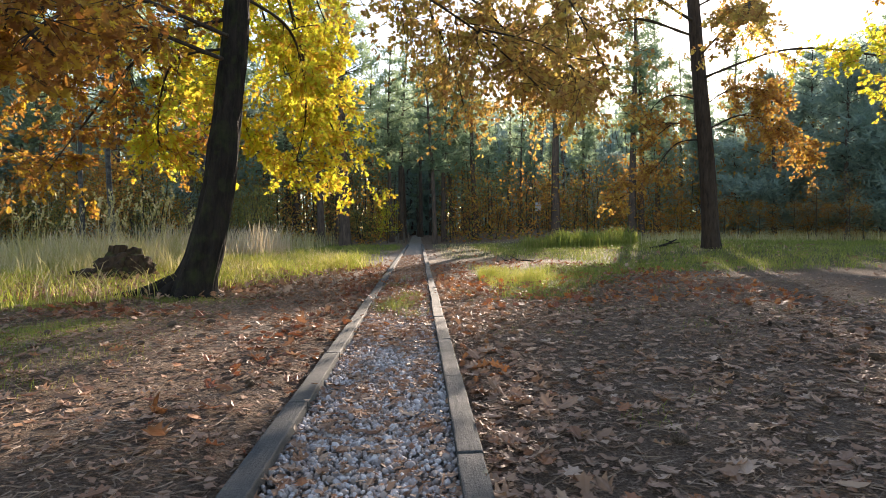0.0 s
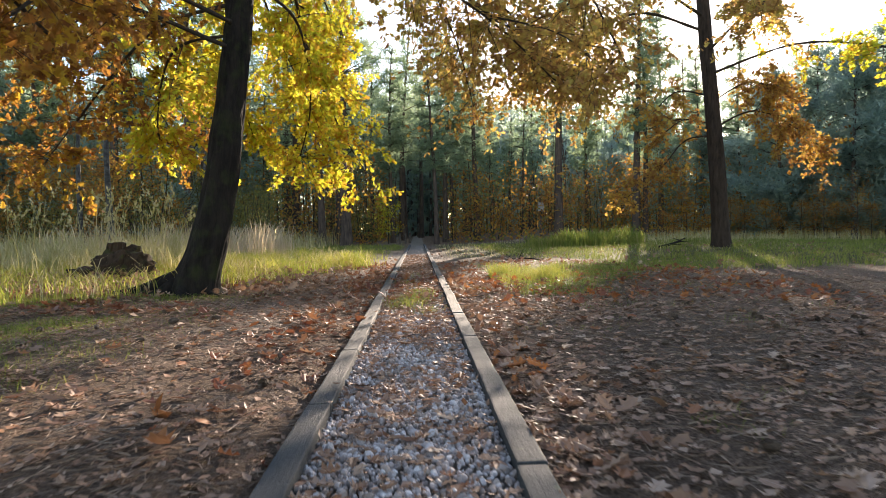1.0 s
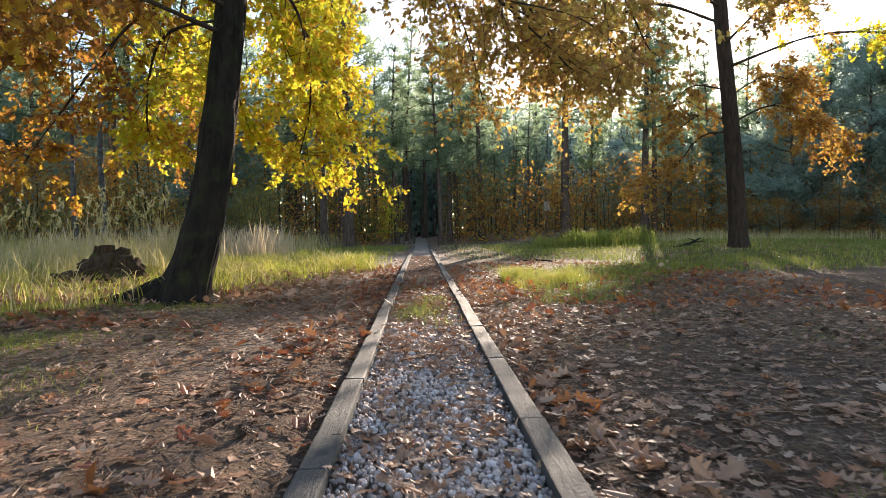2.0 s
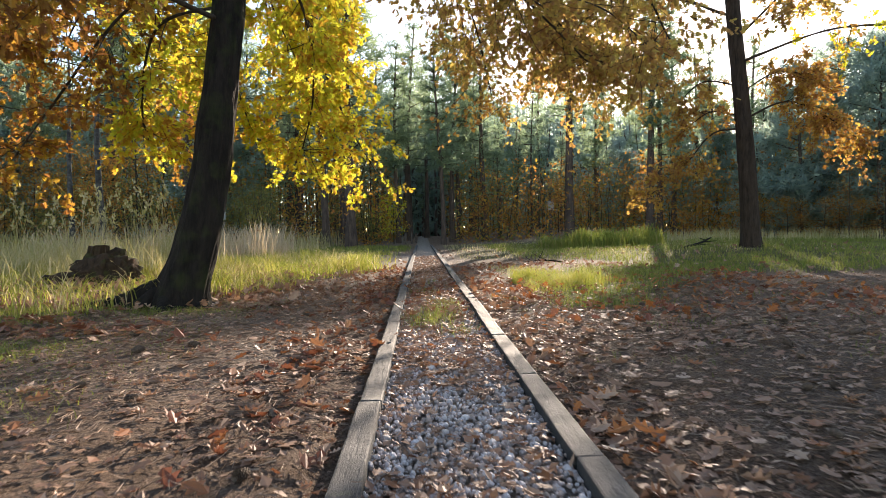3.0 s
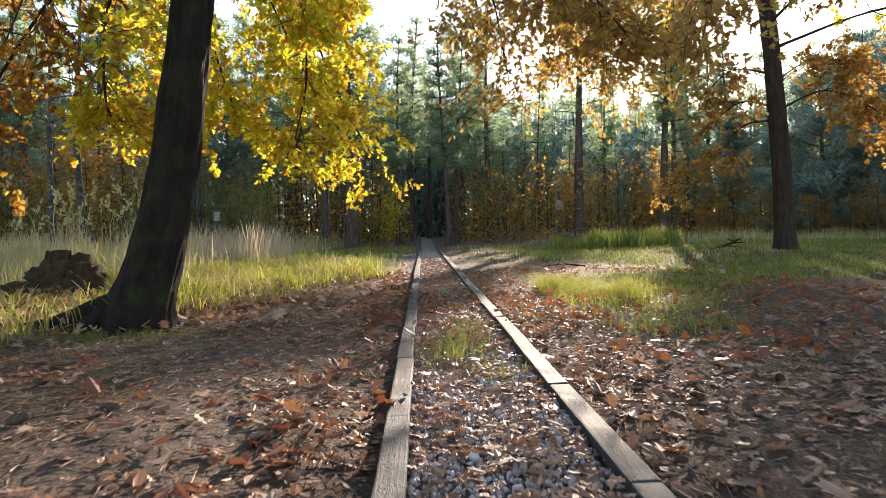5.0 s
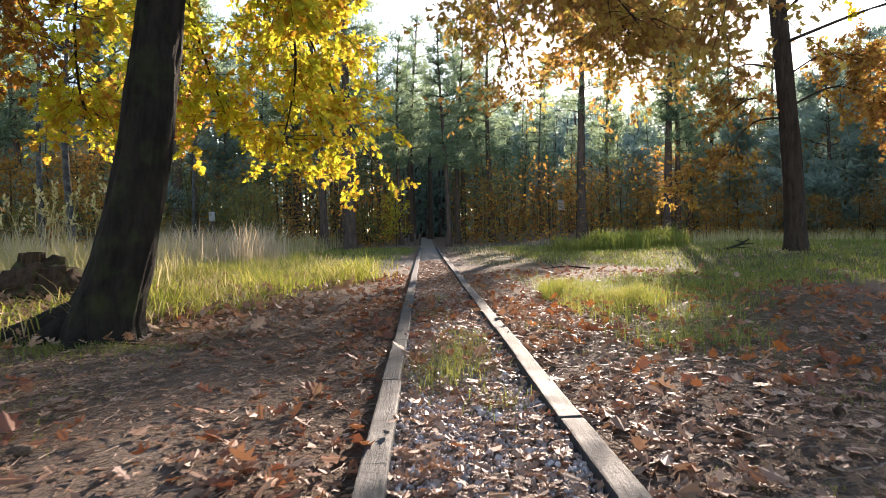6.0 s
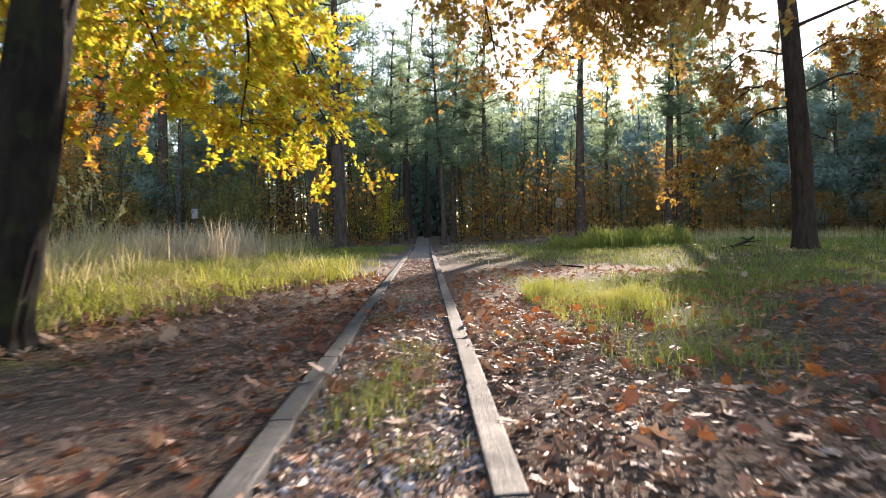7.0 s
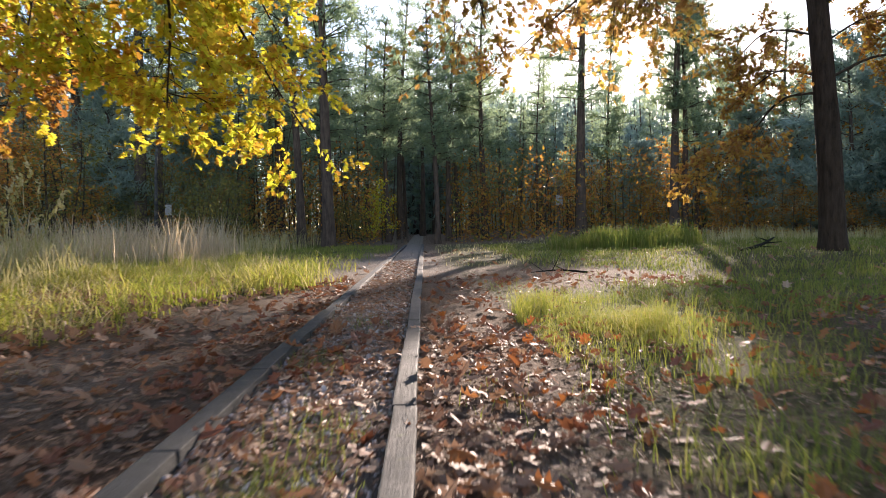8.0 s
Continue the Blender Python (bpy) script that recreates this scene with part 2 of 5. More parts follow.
def bark_material(name, dark, light, scale=14.0, relief=0.02, moss=0.0):
    k = Nodes(name)
    rid = k.noise(scale, 6, (1, 1, 0.18), 0.7)
    blot = k.noise(3.0, 4)
    c = k.ramp(rid, [(0.32, dark), (0.62, light)])
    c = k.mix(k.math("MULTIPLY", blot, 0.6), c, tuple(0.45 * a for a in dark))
    if moss:
        c = k.mix(k.math("MULTIPLY", k.ramp(k.noise(5, 5), [(0.5, (0, 0, 0)), (0.68, (1, 1, 1))]), moss), c, (0.06, 0.085, 0.02))
    k.bump(rid, 0.9, relief)
    return k.finish(c, 0.92, 0.15)


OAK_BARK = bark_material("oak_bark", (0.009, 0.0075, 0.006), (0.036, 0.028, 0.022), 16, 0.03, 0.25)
BROWN_BARK = bark_material("brown_oak_bark", (0.022, 0.016, 0.012), (0.080, 0.057, 0.042), 14, 0.03)
PINE_BARK = bark_material("pine_bark", (0.05, 0.038, 0.030), (0.17, 0.12, 0.09), 10, 0.03)
TWIG = bark_material("twig_bark", (0.03, 0.024, 0.018), (0.09, 0.07, 0.05), 40, 0.004)
STUMP_BARK = bark_material("stump_bark", (0.022, 0.016, 0.011), (0.085, 0.055, 0.035), 18, 0.03, 0.6)


def birch_bark():
    k = Nodes("birch_bark")
    band = k.noise(5, 6, (0.8, 0.8, 1.6), 0.75)
    c = k.ramp(band, [(0.42, (0.03, 0.028, 0.026)), (0.62, (0.12, 0.115, 0.10)), (0.88, (0.30, 0.285, 0.26))])
    k.bump(band, 0.4, 0.01)
    return k.finish(c, 0.75, 0.25)


def timber_material():
    k = Nodes("weathered_timber")
    grain = k.noise(26, 6, (1.6, 0.10, 1.0), 0.75)
    pits = k.noise(70, 5, None, 0.7)
    stain = k.noise(5.5, 6, None, 0.65)
    lich = k.ramp(k.noise(13, 6), [(0.62, (0, 0, 0)), (0.74, (1, 1, 1))])
    c = k.ramp(k.math("ADD", k.math("MULTIPLY", grain, 0.45), k.math("MULTIPLY", pits, 0.55)), [(0.30, (0.018, 0.019, 0.019)), (0.5, (0.044, 0.045, 0.044)), (0.70, (0.095, 0.094, 0.088))])
    c = k.mix(k.ramp(stain, [(0.40, (0, 0, 0)), (0.62, (0.7, 0.7, 0.7))]), c, (0.036, 0.037, 0.036))
    obj = k.node("ShaderNodeObjectInfo").outputs["Random"]
    c = k.mix(k.math("MULTIPLY", obj, 0.3), c, (0.076, 0.080, 0.073))
    c = k.mix(k.math("MULTIPLY", lich, 0.4), c, (0.16, 0.18, 0.10))
    k.bump(k.math("ADD", grain, k.math("MULTIPLY", pits, 0.9)), 0.8, 0.008)
    return k.finish(c, k.ramp(stain, [(0.3, (0.62, 0.62, 0.62)), (0.7, (0.85, 0.85, 0.85))]), 0.3)


def stone_material():
    k = Nodes("crushed_white_stone")
    c = k.ramp(k.island(), [(0.0, (0.20, 0.15, 0.125)), (0.22, (0.36, 0.29, 0.255)), (0.45, (0.50, 0.425, 0.39)), (0.74, (0.76, 0.68, 0.635)), (0.88, (0.32, 0.22, 0.155)), (1.0, (0.44, 0.34, 0.28))])
    obj = k.node("ShaderNodeObjectInfo").outputs["Random"]
    c = k.mix(k.math("MULTIPLY", obj, 0.35), c, (0.34, 0.31, 0.29))
    c = k.mix(k.math("MULTIPLY", k.noise(60, 4), 0.35), c, (0.30, 0.26, 0.23))
    k.bump(k.noise(220, 4), 0.5, 0.003)
    return k.finish(c, 0.7, 0.35)


def soil_material():
    k = Nodes("forest_soil")
    cov = k.node("ShaderNodeAttribute")
    cov.attribute_name = "grass"
    bed = k.node("ShaderNodeAttribute")
    bed.attribute_name = "sand"
    lump, mid, fine = k.noise(0.8, 4), k.noise(9, 6), k.noise(70, 5, None, 0.7)
    thread = k.noise(55, 4, (1.0, 0.22, 1.0), 0.7)
    c = k.ramp(fine, [(0.32, (0.050, 0.031, 0.021)), (0.5, (0.185, 0.118, 0.078)), (0.68, (0.42, 0.29, 0.20))])
    c = k.mix(k.math("MULTIPLY", k.ramp(thread, [(0.5, (0, 0, 0)), (0.7, (1, 1, 1))]), 0.6), c, (0.20, 0.125, 0.07))
    c = k.mix(k.math("MULTIPLY", mid, 0.45), c, (0.115, 0.080, 0.056))
    c = k.mix(k.ramp(lump, [(0.52, (0, 0, 0)), (0.72, (0.35, 0.35, 0.35))]), c, (0.22, 0.175, 0.13))
    c = k.mix(k.math("MULTIPLY", bed.outputs["Fac"], 0.75), c, k.ramp(fine, [(0.3, (0.17, 0.145, 0.12)), (0.7, (0.42, 0.37, 0.31))]))
    g = k.ramp(mid, [(0.3, (0.045, 0.055, 0.018)), (0.55, (0.09, 0.095, 0.03)), (0.8, (0.17, 0.14, 0.06))])
    c = k.mix(k.math("MULTIPLY", cov.outputs["Fac"], 0.8), c, g)
    k.bump(k.math("ADD", fine, k.math("MULTIPLY", mid, 0.8)), 1.0, 0.05)
    return k.finish(c, 0.95, 0.15)


def plain_material(name, a, b, scale=30, rough=0.7):
    k = Nodes(name)
    n = k.noise(scale, 5)
    k.bump(n, 0.3, 0.004)
    return k.finish(k.ramp(n, [(0.3, a), (0.7, b)]), rough, 0.3)


BIRCH_BARK, TIMBER, STONE, SOIL = birch_bark(), timber_material(), stone_material(), soil_material()
CONE = plain_material("pine_cone_scale", (0.06, 0.04, 0.028), (0.17, 0.115, 0.075), 90, 0.8)
SIGN = plain_material("pale_sign_paint", (0.30, 0.30, 0.28), (0.42, 0.42, 0.40), 8, 0.5)
OLD_WOOD = plain_material("old_wood", (0.05, 0.04, 0.03), (0.14, 0.11, 0.085), 24, 0.85)

# ---------------------------------------------------------------- ground
def stretch_axis(fine_lo, fine_hi, fine, far_lo, far_hi, grow=1.16):
    mid = list(np.arange(fine_lo, fine_hi + 1e-6, fine))
    up, d = [], fine
    while (up[-1] if up else fine_hi) < far_hi:
        d *= grow
        up.append((up[-1] if up else fine_hi) + d)
    dn, d = [], fine
    while (dn[-1] if dn else fine_lo) > far_lo:
        d *= grow
        dn.append((dn[-1] if dn else fine_lo) - d)
    return np.array(dn[::-1] + mid + up)


def build_ground():
    xs, ys = stretch_axis(-5, 6, 0.075, -600, 600), stretch_axis(0.5, 14, 0.075, -500, 900)
    X, Y = np.meshgrid(xs, ys, indexing="ij")
    Z = ground_z(X, Y)
    n, m = X.shape
    i, j = np.meshgrid(np.arange(n - 1), np.arange(m - 1), indexing="ij")
    s = Soup()
    q = np.stack([i * m + j, (i + 1) * m + j, (i + 1) * m + j + 1, i * m + j + 1], -1).reshape(-1, 4)
    s.v, s.loops, s.sizes = [np.stack([X, Y, Z], -1).reshape(-1, 3)], [q.ravel()], [np.full(len(q), 4)]
    me = s.mesh("ground", True)
    xf, yf = X.ravel(), Y.ravel()
    sand = np.maximum(step(0.40, 0.34, np.abs(xf)), 0.8 * step(0.9, 0.3, np.abs(xf + 1.5 - 0.35 * (wave(xf, yf, 2, 31) - 0.5))) * step(3.5, 6, yf) * wave(xf, yf, 0.9, 32))
    sand = np.maximum(sand, 0.9 * step(2.6, 1.0, np.abs(xf + 1.0)) * step(15, 17, yf) * step(24, 20, yf))
    sand = np.maximum(sand, 0.45 * np.exp(-(((xf - 0.85) / 0.3) ** 2 + ((yf - 7.2) / 1.6) ** 2)))
    for key, val in (("grass", grass_mask(xf, yf)), ("sand", sand)):
        at = me.attributes.new(key, "FLOAT", "POINT")
        at.data.foreach_set("value", val.astype(np.float32))
    me.materials.append(SOIL)
    tagged(new("ground", me), "brown forest soil with needle litter and sandy track", "ground", kind="structure")


build_ground()

# ---------------------------------------------------------------- leaf, blade and stone shapes
HALF = [(0, 0), (0.26, 0.17), (0.15, 0.31), (0.46, 0.46), (0.20, 0.57), (0.38, 0.80), (0.12, 0.84), (0, 1.0)]


def oak_leaf(fold=0.3, curl=0.0, cup=0.0, half=HALF):
    """A lobed leaf of length 1 along y, folded at the midrib."""
    n = len(half)
    v = [(x, y, fold * x + curl * (y - 0.5) ** 2 + cup * x * x) for x, y in half]
    v += [(-x, y, fold * x + curl * (y - 0.5) ** 2 + cup * x * x) for x, y in half[1:-1]]
    right = list(range(n))
    left = [0] + list(range(n, n + n - 2)) + [n - 1]
    v = np.array(v, float)
    return v, [tuple(right), tuple(left[::-1])]


LEAVES = [oak_leaf(0.25, -0.3), oak_leaf(-0.2, 0.4), oak_leaf(0.45, -0.6), oak_leaf(0.1, -0.15)]
SMALL_LEAF = (np.array([(0, 0, 0), (0.28, 0.4, 0.06), (0, 1, 0), (-0.28, 0.4, 0.06)], float), [(0, 1, 2), (0, 2, 3)])
BLADE = (np.array([(-0.5, 0, 0), (0.5, 0, 0), (0.42, 0.15, 0.55), (-0.42, 0.15, 0.55), (0.28, 0.52, 0.92), (-0.28, 0.52, 0.92), (0, 1.0, 0.98)], float), [(0, 1, 2, 3), (3, 2, 4, 5), (5, 4, 6)])
NEEDLE_SHAPE = (np.array([(-0.5, 0, 0), (0.5, 0, 0), (0.0, 1.0, 0)], float), [(0, 1, 2)])


def stone_shape(sub, seed):
    r = np.random.default_rng(seed)
    bm = bmesh.new()
    bmesh.ops.create_icosphere(bm, subdivisions=sub, radius=0.5)
    v = np.array([p.co for p in bm.verts])
    for _ in range(5):
        d = unit(r.normal(size=3))
        cut = r.uniform(0.26, 0.42)
        over = np.maximum(v @ d - cut, 0)
        v = v - over[:, None] * d * 0.9
    v = v * (1 + r.normal(0, 0.05, (len(v), 1))) * r.uniform(0.75, 1.15, 3)
    f = [tuple(p.index for p in q.verts) for q in bm.faces]
    bm.free()
    return v, f


def spin(n, tilt):
    return turns(rng.uniform(0, 2 * np.pi, n), rng.normal(0, tilt, n), rng.normal(0, tilt, n))


# ---------------------------------------------------------------- trees
def hang_leaves(soup, at, way, n, size, droop=0.2):
    """n leaves round each place, along its twig's way."""
    p = np.repeat(at, n, 0) + rng.normal(0, 0.035, (len(at) * n, 3))
    axis = 0.55 * np.repeat(way, n, 0) + rng.normal(0, 0.55, (len(p), 3)) - [0, 0, droop]
    nor = rng.normal(0, 0.55, (len(p), 3)) + [0, 0, 0.8]
    which = rng.integers(0, len(LEAVES), len(p))
    s = size * rng.uniform(0.65, 1.2, len(p))
    for k, shape in enumerate(LEAVES):
        w = which == k
        if w.any():
            soup.add(shape, aimed(axis[w], nor[w]), s[w], p[w])


def bough(wood, leaves, points, r0, twigs, per, size, spread=0.9, start=0.25, droop=0.25):
    """A bough through the points with side twigs that carry leaves."""
    line = curve(points, 6 * len(points))
    rad = np.linspace(r0, 0.008, len(line)) * (1 + 0.12 * rng.normal(size=len(line)))
    wood.tube(line, rad, 7)
    tang = unit(np.gradient(line, axis=0))
    for _ in range(twigs):
        f = start + (1 - start) * rng.uniform() ** 0.8
        k = int(f * (len(line) - 1))
        way = unit(tang[k] * 0.5 + rng.normal(0, 0.7, 3) * [1, 1, 0.7])
        long = spread * rng.uniform(0.4, 1.15)
        q = np.linspace(0, 1, 5)[:, None]
        tw = line[k] + way * long * q + np.array([0, 0, -droop * long]) * q ** 2 + rng.normal(0, 0.03, (5, 3)) * q
        wood.tube(tw, np.linspace(max(0.005, rad[k] * 0.35), 0.0025, 5), 4)
        d = unit(tw[-1] - tw[-2])
        spots = np.vstack([tw[2:], 0.5 * (tw[3:] + tw[2:-1])])
        hang_leaves(leaves, spots, np.tile(d, (len(spots), 1)), per, size)
        for _ in range(2):
            w2 = unit(d * 0.6 + rng.normal(0, 0.6, 3))
            tw2 = tw[rng.integers(1, 4)] + w2 * long * 0.45 * q
            wood.tube(tw2, np.linspace(0.004, 0.002, 5), 3)
            hang_leaves(leaves, tw2[[2, 3, 4]], np.tile(w2, (3, 1)), per, size)


def trunk_mesh(line, radii, sides, furrow, flare=0.0, roots=5, phase=0.4):
    """A trunk with ridged bark and flaring root collar."""
    line = curve(line, 70)
    radii = np.interp(np.linspace(0, 1, 70), np.linspace(0, 1, len(radii)), radii)
    ang = np.arange(sides) * 2 * np.pi / sides
    A, H = np.meshgrid(ang, line[:, 2] - line[0, 2])
    ridge = wave(A * sides / 9.0, H * 3.0, 1.0, 5) - 0.5 + 0.5 * (wave(A * sides / 4.0, H * 9.0, 1.0, 6) - 0.5)
    foot = np.exp(-H / 0.28) * flare
    r = radii[:, None] * (1 + foot * (0.7 + 0.6 * np.cos(roots * A + phase))) + furrow * ridge
    v = np.stack([line[:, 0][:, None] + r * np.cos(A), line[:, 1][:, None] + r * np.sin(A), np.repeat(line[:, 2][:, None], sides, 1)], -1)
    n, m = r.shape
    i, j = np.meshgrid(np.arange(n - 1), np.arange(m), indexing="ij")
    q = np.stack([i * m + j, i * m + (j + 1) % m, (i + 1) * m + (j + 1) % m, (i + 1) * m + j], -1).reshape(-1, 4)
    s = Soup()
    s.v, s.loops, s.sizes, s.n = [v.reshape(-1, 3)], [q.ravel()], [np.full(len(q), 4)], n * m
    return s


def build_oak():
    x, y = -2.70, 8.45
    tree = thing("oak_tree", x, y, float(ground_z(x, y)), "leaning dark-barked oak with yellow autumn leaves beside the track", "tree")
    line = [(x, y, -0.1), (-2.66, 8.44, 0.18), (-2.50, 8.43, 0.6), (-2.355, 8.45, 1.2), (-2.25, 8.5, 2.0), (-2.165, 8.55, 2.7), (-2.08, 8.6, 3.6), (-2.04, 8.6, 4.6), (-1.9, 8.6, 6.0), (-1.75, 8.6, 7.6)]
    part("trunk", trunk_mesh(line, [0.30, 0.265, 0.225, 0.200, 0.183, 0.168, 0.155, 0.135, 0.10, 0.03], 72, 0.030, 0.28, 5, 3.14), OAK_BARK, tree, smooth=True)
    for way, long, r in ((182, 0.95, 0.135), (215, 0.62, 0.09), (262, 0.55, 0.085), (318, 0.45, 0.075), (100, 0.6, 0.09), (20, 0.4, 0.07)):
        a, q = radians(way), np.linspace(0, 1, 9)
        px, py = x + np.cos(a + 0.25 * q) * (0.12 + long * q), y + np.sin(a + 0.25 * q) * (0.12 + long * q)
        root = Soup()
        root.tube(np.stack([px, py, ground_z(px, py) + 0.16 * (1 - q) ** 2.2 - 0.035 * q], -1), r * (1.15 - 0.8 * q) * (1 + 0.1 * np.sin(9 * q)), 9)
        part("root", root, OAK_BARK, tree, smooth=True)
    spine = np.array(line)

    def grow(mat, per, points, r, twigs):
        wood, leaf = Soup(), Soup()
        p0 = points[0]
        if math.hypot(p0[0] + 2.0, p0[1] - 8.15) < 0.4:  # sprouts from the trunk itself
            points = [(np.interp(p0[2], spine[:, 2], spine[:, 0]), np.interp(p0[2], spine[:, 2], spine[:, 1]), p0[2])] + points[1:]
        bough(wood, leaf, points, 0.55 * r, int(twigs * (1.1 if mat is YELLOW else 0.8 if mat is AMBER else 1.15)), per + (mat is not OLIVE), 0.096, 1.1 if mat is OLIVE else 1.0, droop=0.12)
        b = part("bough", wood, TWIG, tree, smooth=True)
        tagged(part("foliage", leaf, mat, b), kind="stuff")

    # golden boughs beyond the trunk
    grow(YELLOW, 4, [(-1.9, 8.2, 4.3), (-1.75, 9.6, 4.6), (-1.75, 11.6, 3.8), (-1.45, 13.2, 2.8), (-1.0, 14.2, 1.95)], 0.06, 46)
    grow(YELLOW, 4, [(-1.9, 8.2, 4.6), (-2.4, 10.2, 5.2), (-2.5, 12.4, 4.5), (-2.2, 14.4, 3.5)], 0.06, 46)
    grow(YELLOW, 4, [(-1.9, 8.1, 3.7), (-2.6, 9.8, 4.0), (-3.0, 11.8, 3.3), (-3.0, 13.2, 2.3)], 0.05, 42)
    grow(YELLOW, 4, [(-1.9, 8.2, 3.9), (-1.6, 9.8, 3.7), (-1.7, 11.4, 2.9), (-2.1, 12.4, 2.0)], 0.045, 34)
    grow(YELLOW, 4, [(-2.5, 12.4, 4.5), (-2.0, 14.0, 4.4), (-1.5, 15.4, 3.4)], 0.03, 30)
    grow(YELLOW, 4, [(-1.9, 8.2, 5.2), (-2.6, 10.4, 6.0), (-3.0, 12.8, 5.4)], 0.05, 34)
    grow(YELLOW, 4, [(-1.9, 8.2, 5.0), (-1.6, 10.4, 5.7), (-1.7, 12.8, 5.3), (-1.4, 14.6, 4.6)], 0.05, 36)
    grow(AMBER, 3, [(-3.0, 11.8, 3.3), (-3.8, 13.0, 3.0), (-4.6, 13.8, 2.2)], 0.03, 30)
    grow(YELLOW, 4, [(-1.9, 8.2, 4.8), (-3.2, 10.8, 5.0), (-4.4, 13.2, 4.2), (-4.8, 14.8, 3.4)], 0.05, 40)
    grow(YELLOW, 3, [(-2.2, 8.1, 3.2), (-3.2, 9.4, 3.2), (-3.9, 10.6, 2.5), (-4.1, 11.4, 2.0)], 0.04, 30)
    # amber boughs on the near side
    grow(AMBER, 3, [(-2.0, 8.05, 3.3), (-2.7, 6.7, 3.2), (-2.75, 5.6, 2.6), (-2.6, 4.9, 2.2)], 0.05, 16)
    grow(AMBER, 3, [(-2.0, 8.0, 3.0), (-3.2, 7.2, 3.1), (-4.2, 6.8, 2.3)], 0.05, 26)
    grow(AMBER, 3, [(-1.95, 8.05, 3.8), (-3.4, 8.6, 3.9), (-5.2, 9.4, 2.8)], 0.05, 34)
    grow(AMBER, 3, [(-1.95, 8.1, 4.4), (-3.6, 9.6, 4.4), (-5.4, 11.2, 3.2)], 0.05, 38)
    grow(AMBER, 3, [(-1.95, 8.1, 4.4), (-3.0, 6.8, 4.2), (-3.6, 5.6, 3.0)], 0.05, 26)
    grow(AMBER, 3, [(-2.3, 8.1, 4.8), (-4.2, 10.6, 5.4), (-6.2, 13.2, 4.4)], 0.05, 38)
    grow(AMBER, 3, [(-1.95, 8.1, 3.6), (-3.4, 9.2, 3.4), (-4.8, 10.0, 2.4), (-5.4, 10.2, 1.8)], 0.045, 34)
    grow(AMBER, 3, [(-3.4, 8.6, 3.9), (-4.6, 8.4, 3.6), (-5.4, 8.0, 2.7)], 0.03, 26)
    grow(AMBER, 3, [(-2.0, 8.2, 5.0), (-3.8, 9.4, 5.8), (-5.8, 11.0, 5.0), (-7.0, 12.2, 4.0)], 0.05, 40)
    grow(AMBER, 3, [(-1.9, 8.1, 4.8), (-2.6, 6.4, 5.0), (-2.6, 5.0, 4.2)], 0.045, 20)
    grow(AMBER, 3, [(-2.7, 6.7, 3.1), (-2.6, 5.3, 2.6), (-2.3, 4.3, 2.2)], 0.03, 20)
    grow(AMBER, 3, [(-2.75, 5.6, 2.3), (-2.7, 4.6, 2.5), (-2.4, 3.7, 2.3)], 0.03, 14)
    # olive-brown boughs over the track
    grow(OLIVE, 3, [(-1.85, 8.1, 4.0), (-0.4, 8.8, 4.2), (1.0, 9.7, 3.8), (2.3, 10.6, 3.0)], 0.055, 40)
    grow(OLIVE, 3, [(-1.85, 8.2, 4.6), (-0.2, 9.8, 4.8), (0.7, 11.8, 4.2), (1.2, 13.4, 3.2)], 0.055, 40)
    grow(OLIVE, 3, [(-1.8, 8.3, 5.4), (0.4, 8.9, 5.4), (2.2, 9.4, 4.3), (3.1, 9.8, 3.1)], 0.055, 38)
    grow(OLIVE, 3, [(-1.8, 8.3, 5.8), (-0.2, 10.6, 5.8), (0.6, 13.4, 4.9), (0.9, 14.6, 4.2)], 0.05, 36)
    grow(OLIVE, 3, [(1.0, 9.7, 3.8), (2.0, 9.3, 3.4), (2.5, 8.9, 2.8)], 0.02, 12)
    grow(OLIVE, 3, [(-0.2, 9.8, 4.8), (1.2, 11.0, 4.6), (2.2, 12.2, 4.1), (2.9, 12.8, 3.5)], 0.04, 38)
    grow(OLIVE, 3, [(0.4, 8.9, 5.4), (1.8, 10.6, 5.2), (3.0, 12.2, 4.6), (3.8, 13.4, 3.8)], 0.04, 38)
    grow(OLIVE, 3, [(-0.2, 10.6, 5.8), (1.4, 12.6, 5.6), (2.2, 14.4, 4.7)], 0.04, 36)
    grow(OLIVE, 3, [(1.0, 9.7, 3.8), (2.0, 11.4, 3.9), (2.7, 12.9, 3.5)], 0.03, 34)
    grow(OLIVE, 3, [(2.2, 12.2, 3.8), (3.1, 13.6, 3.9), (3.6, 14.8, 3.6)], 0.03, 34)


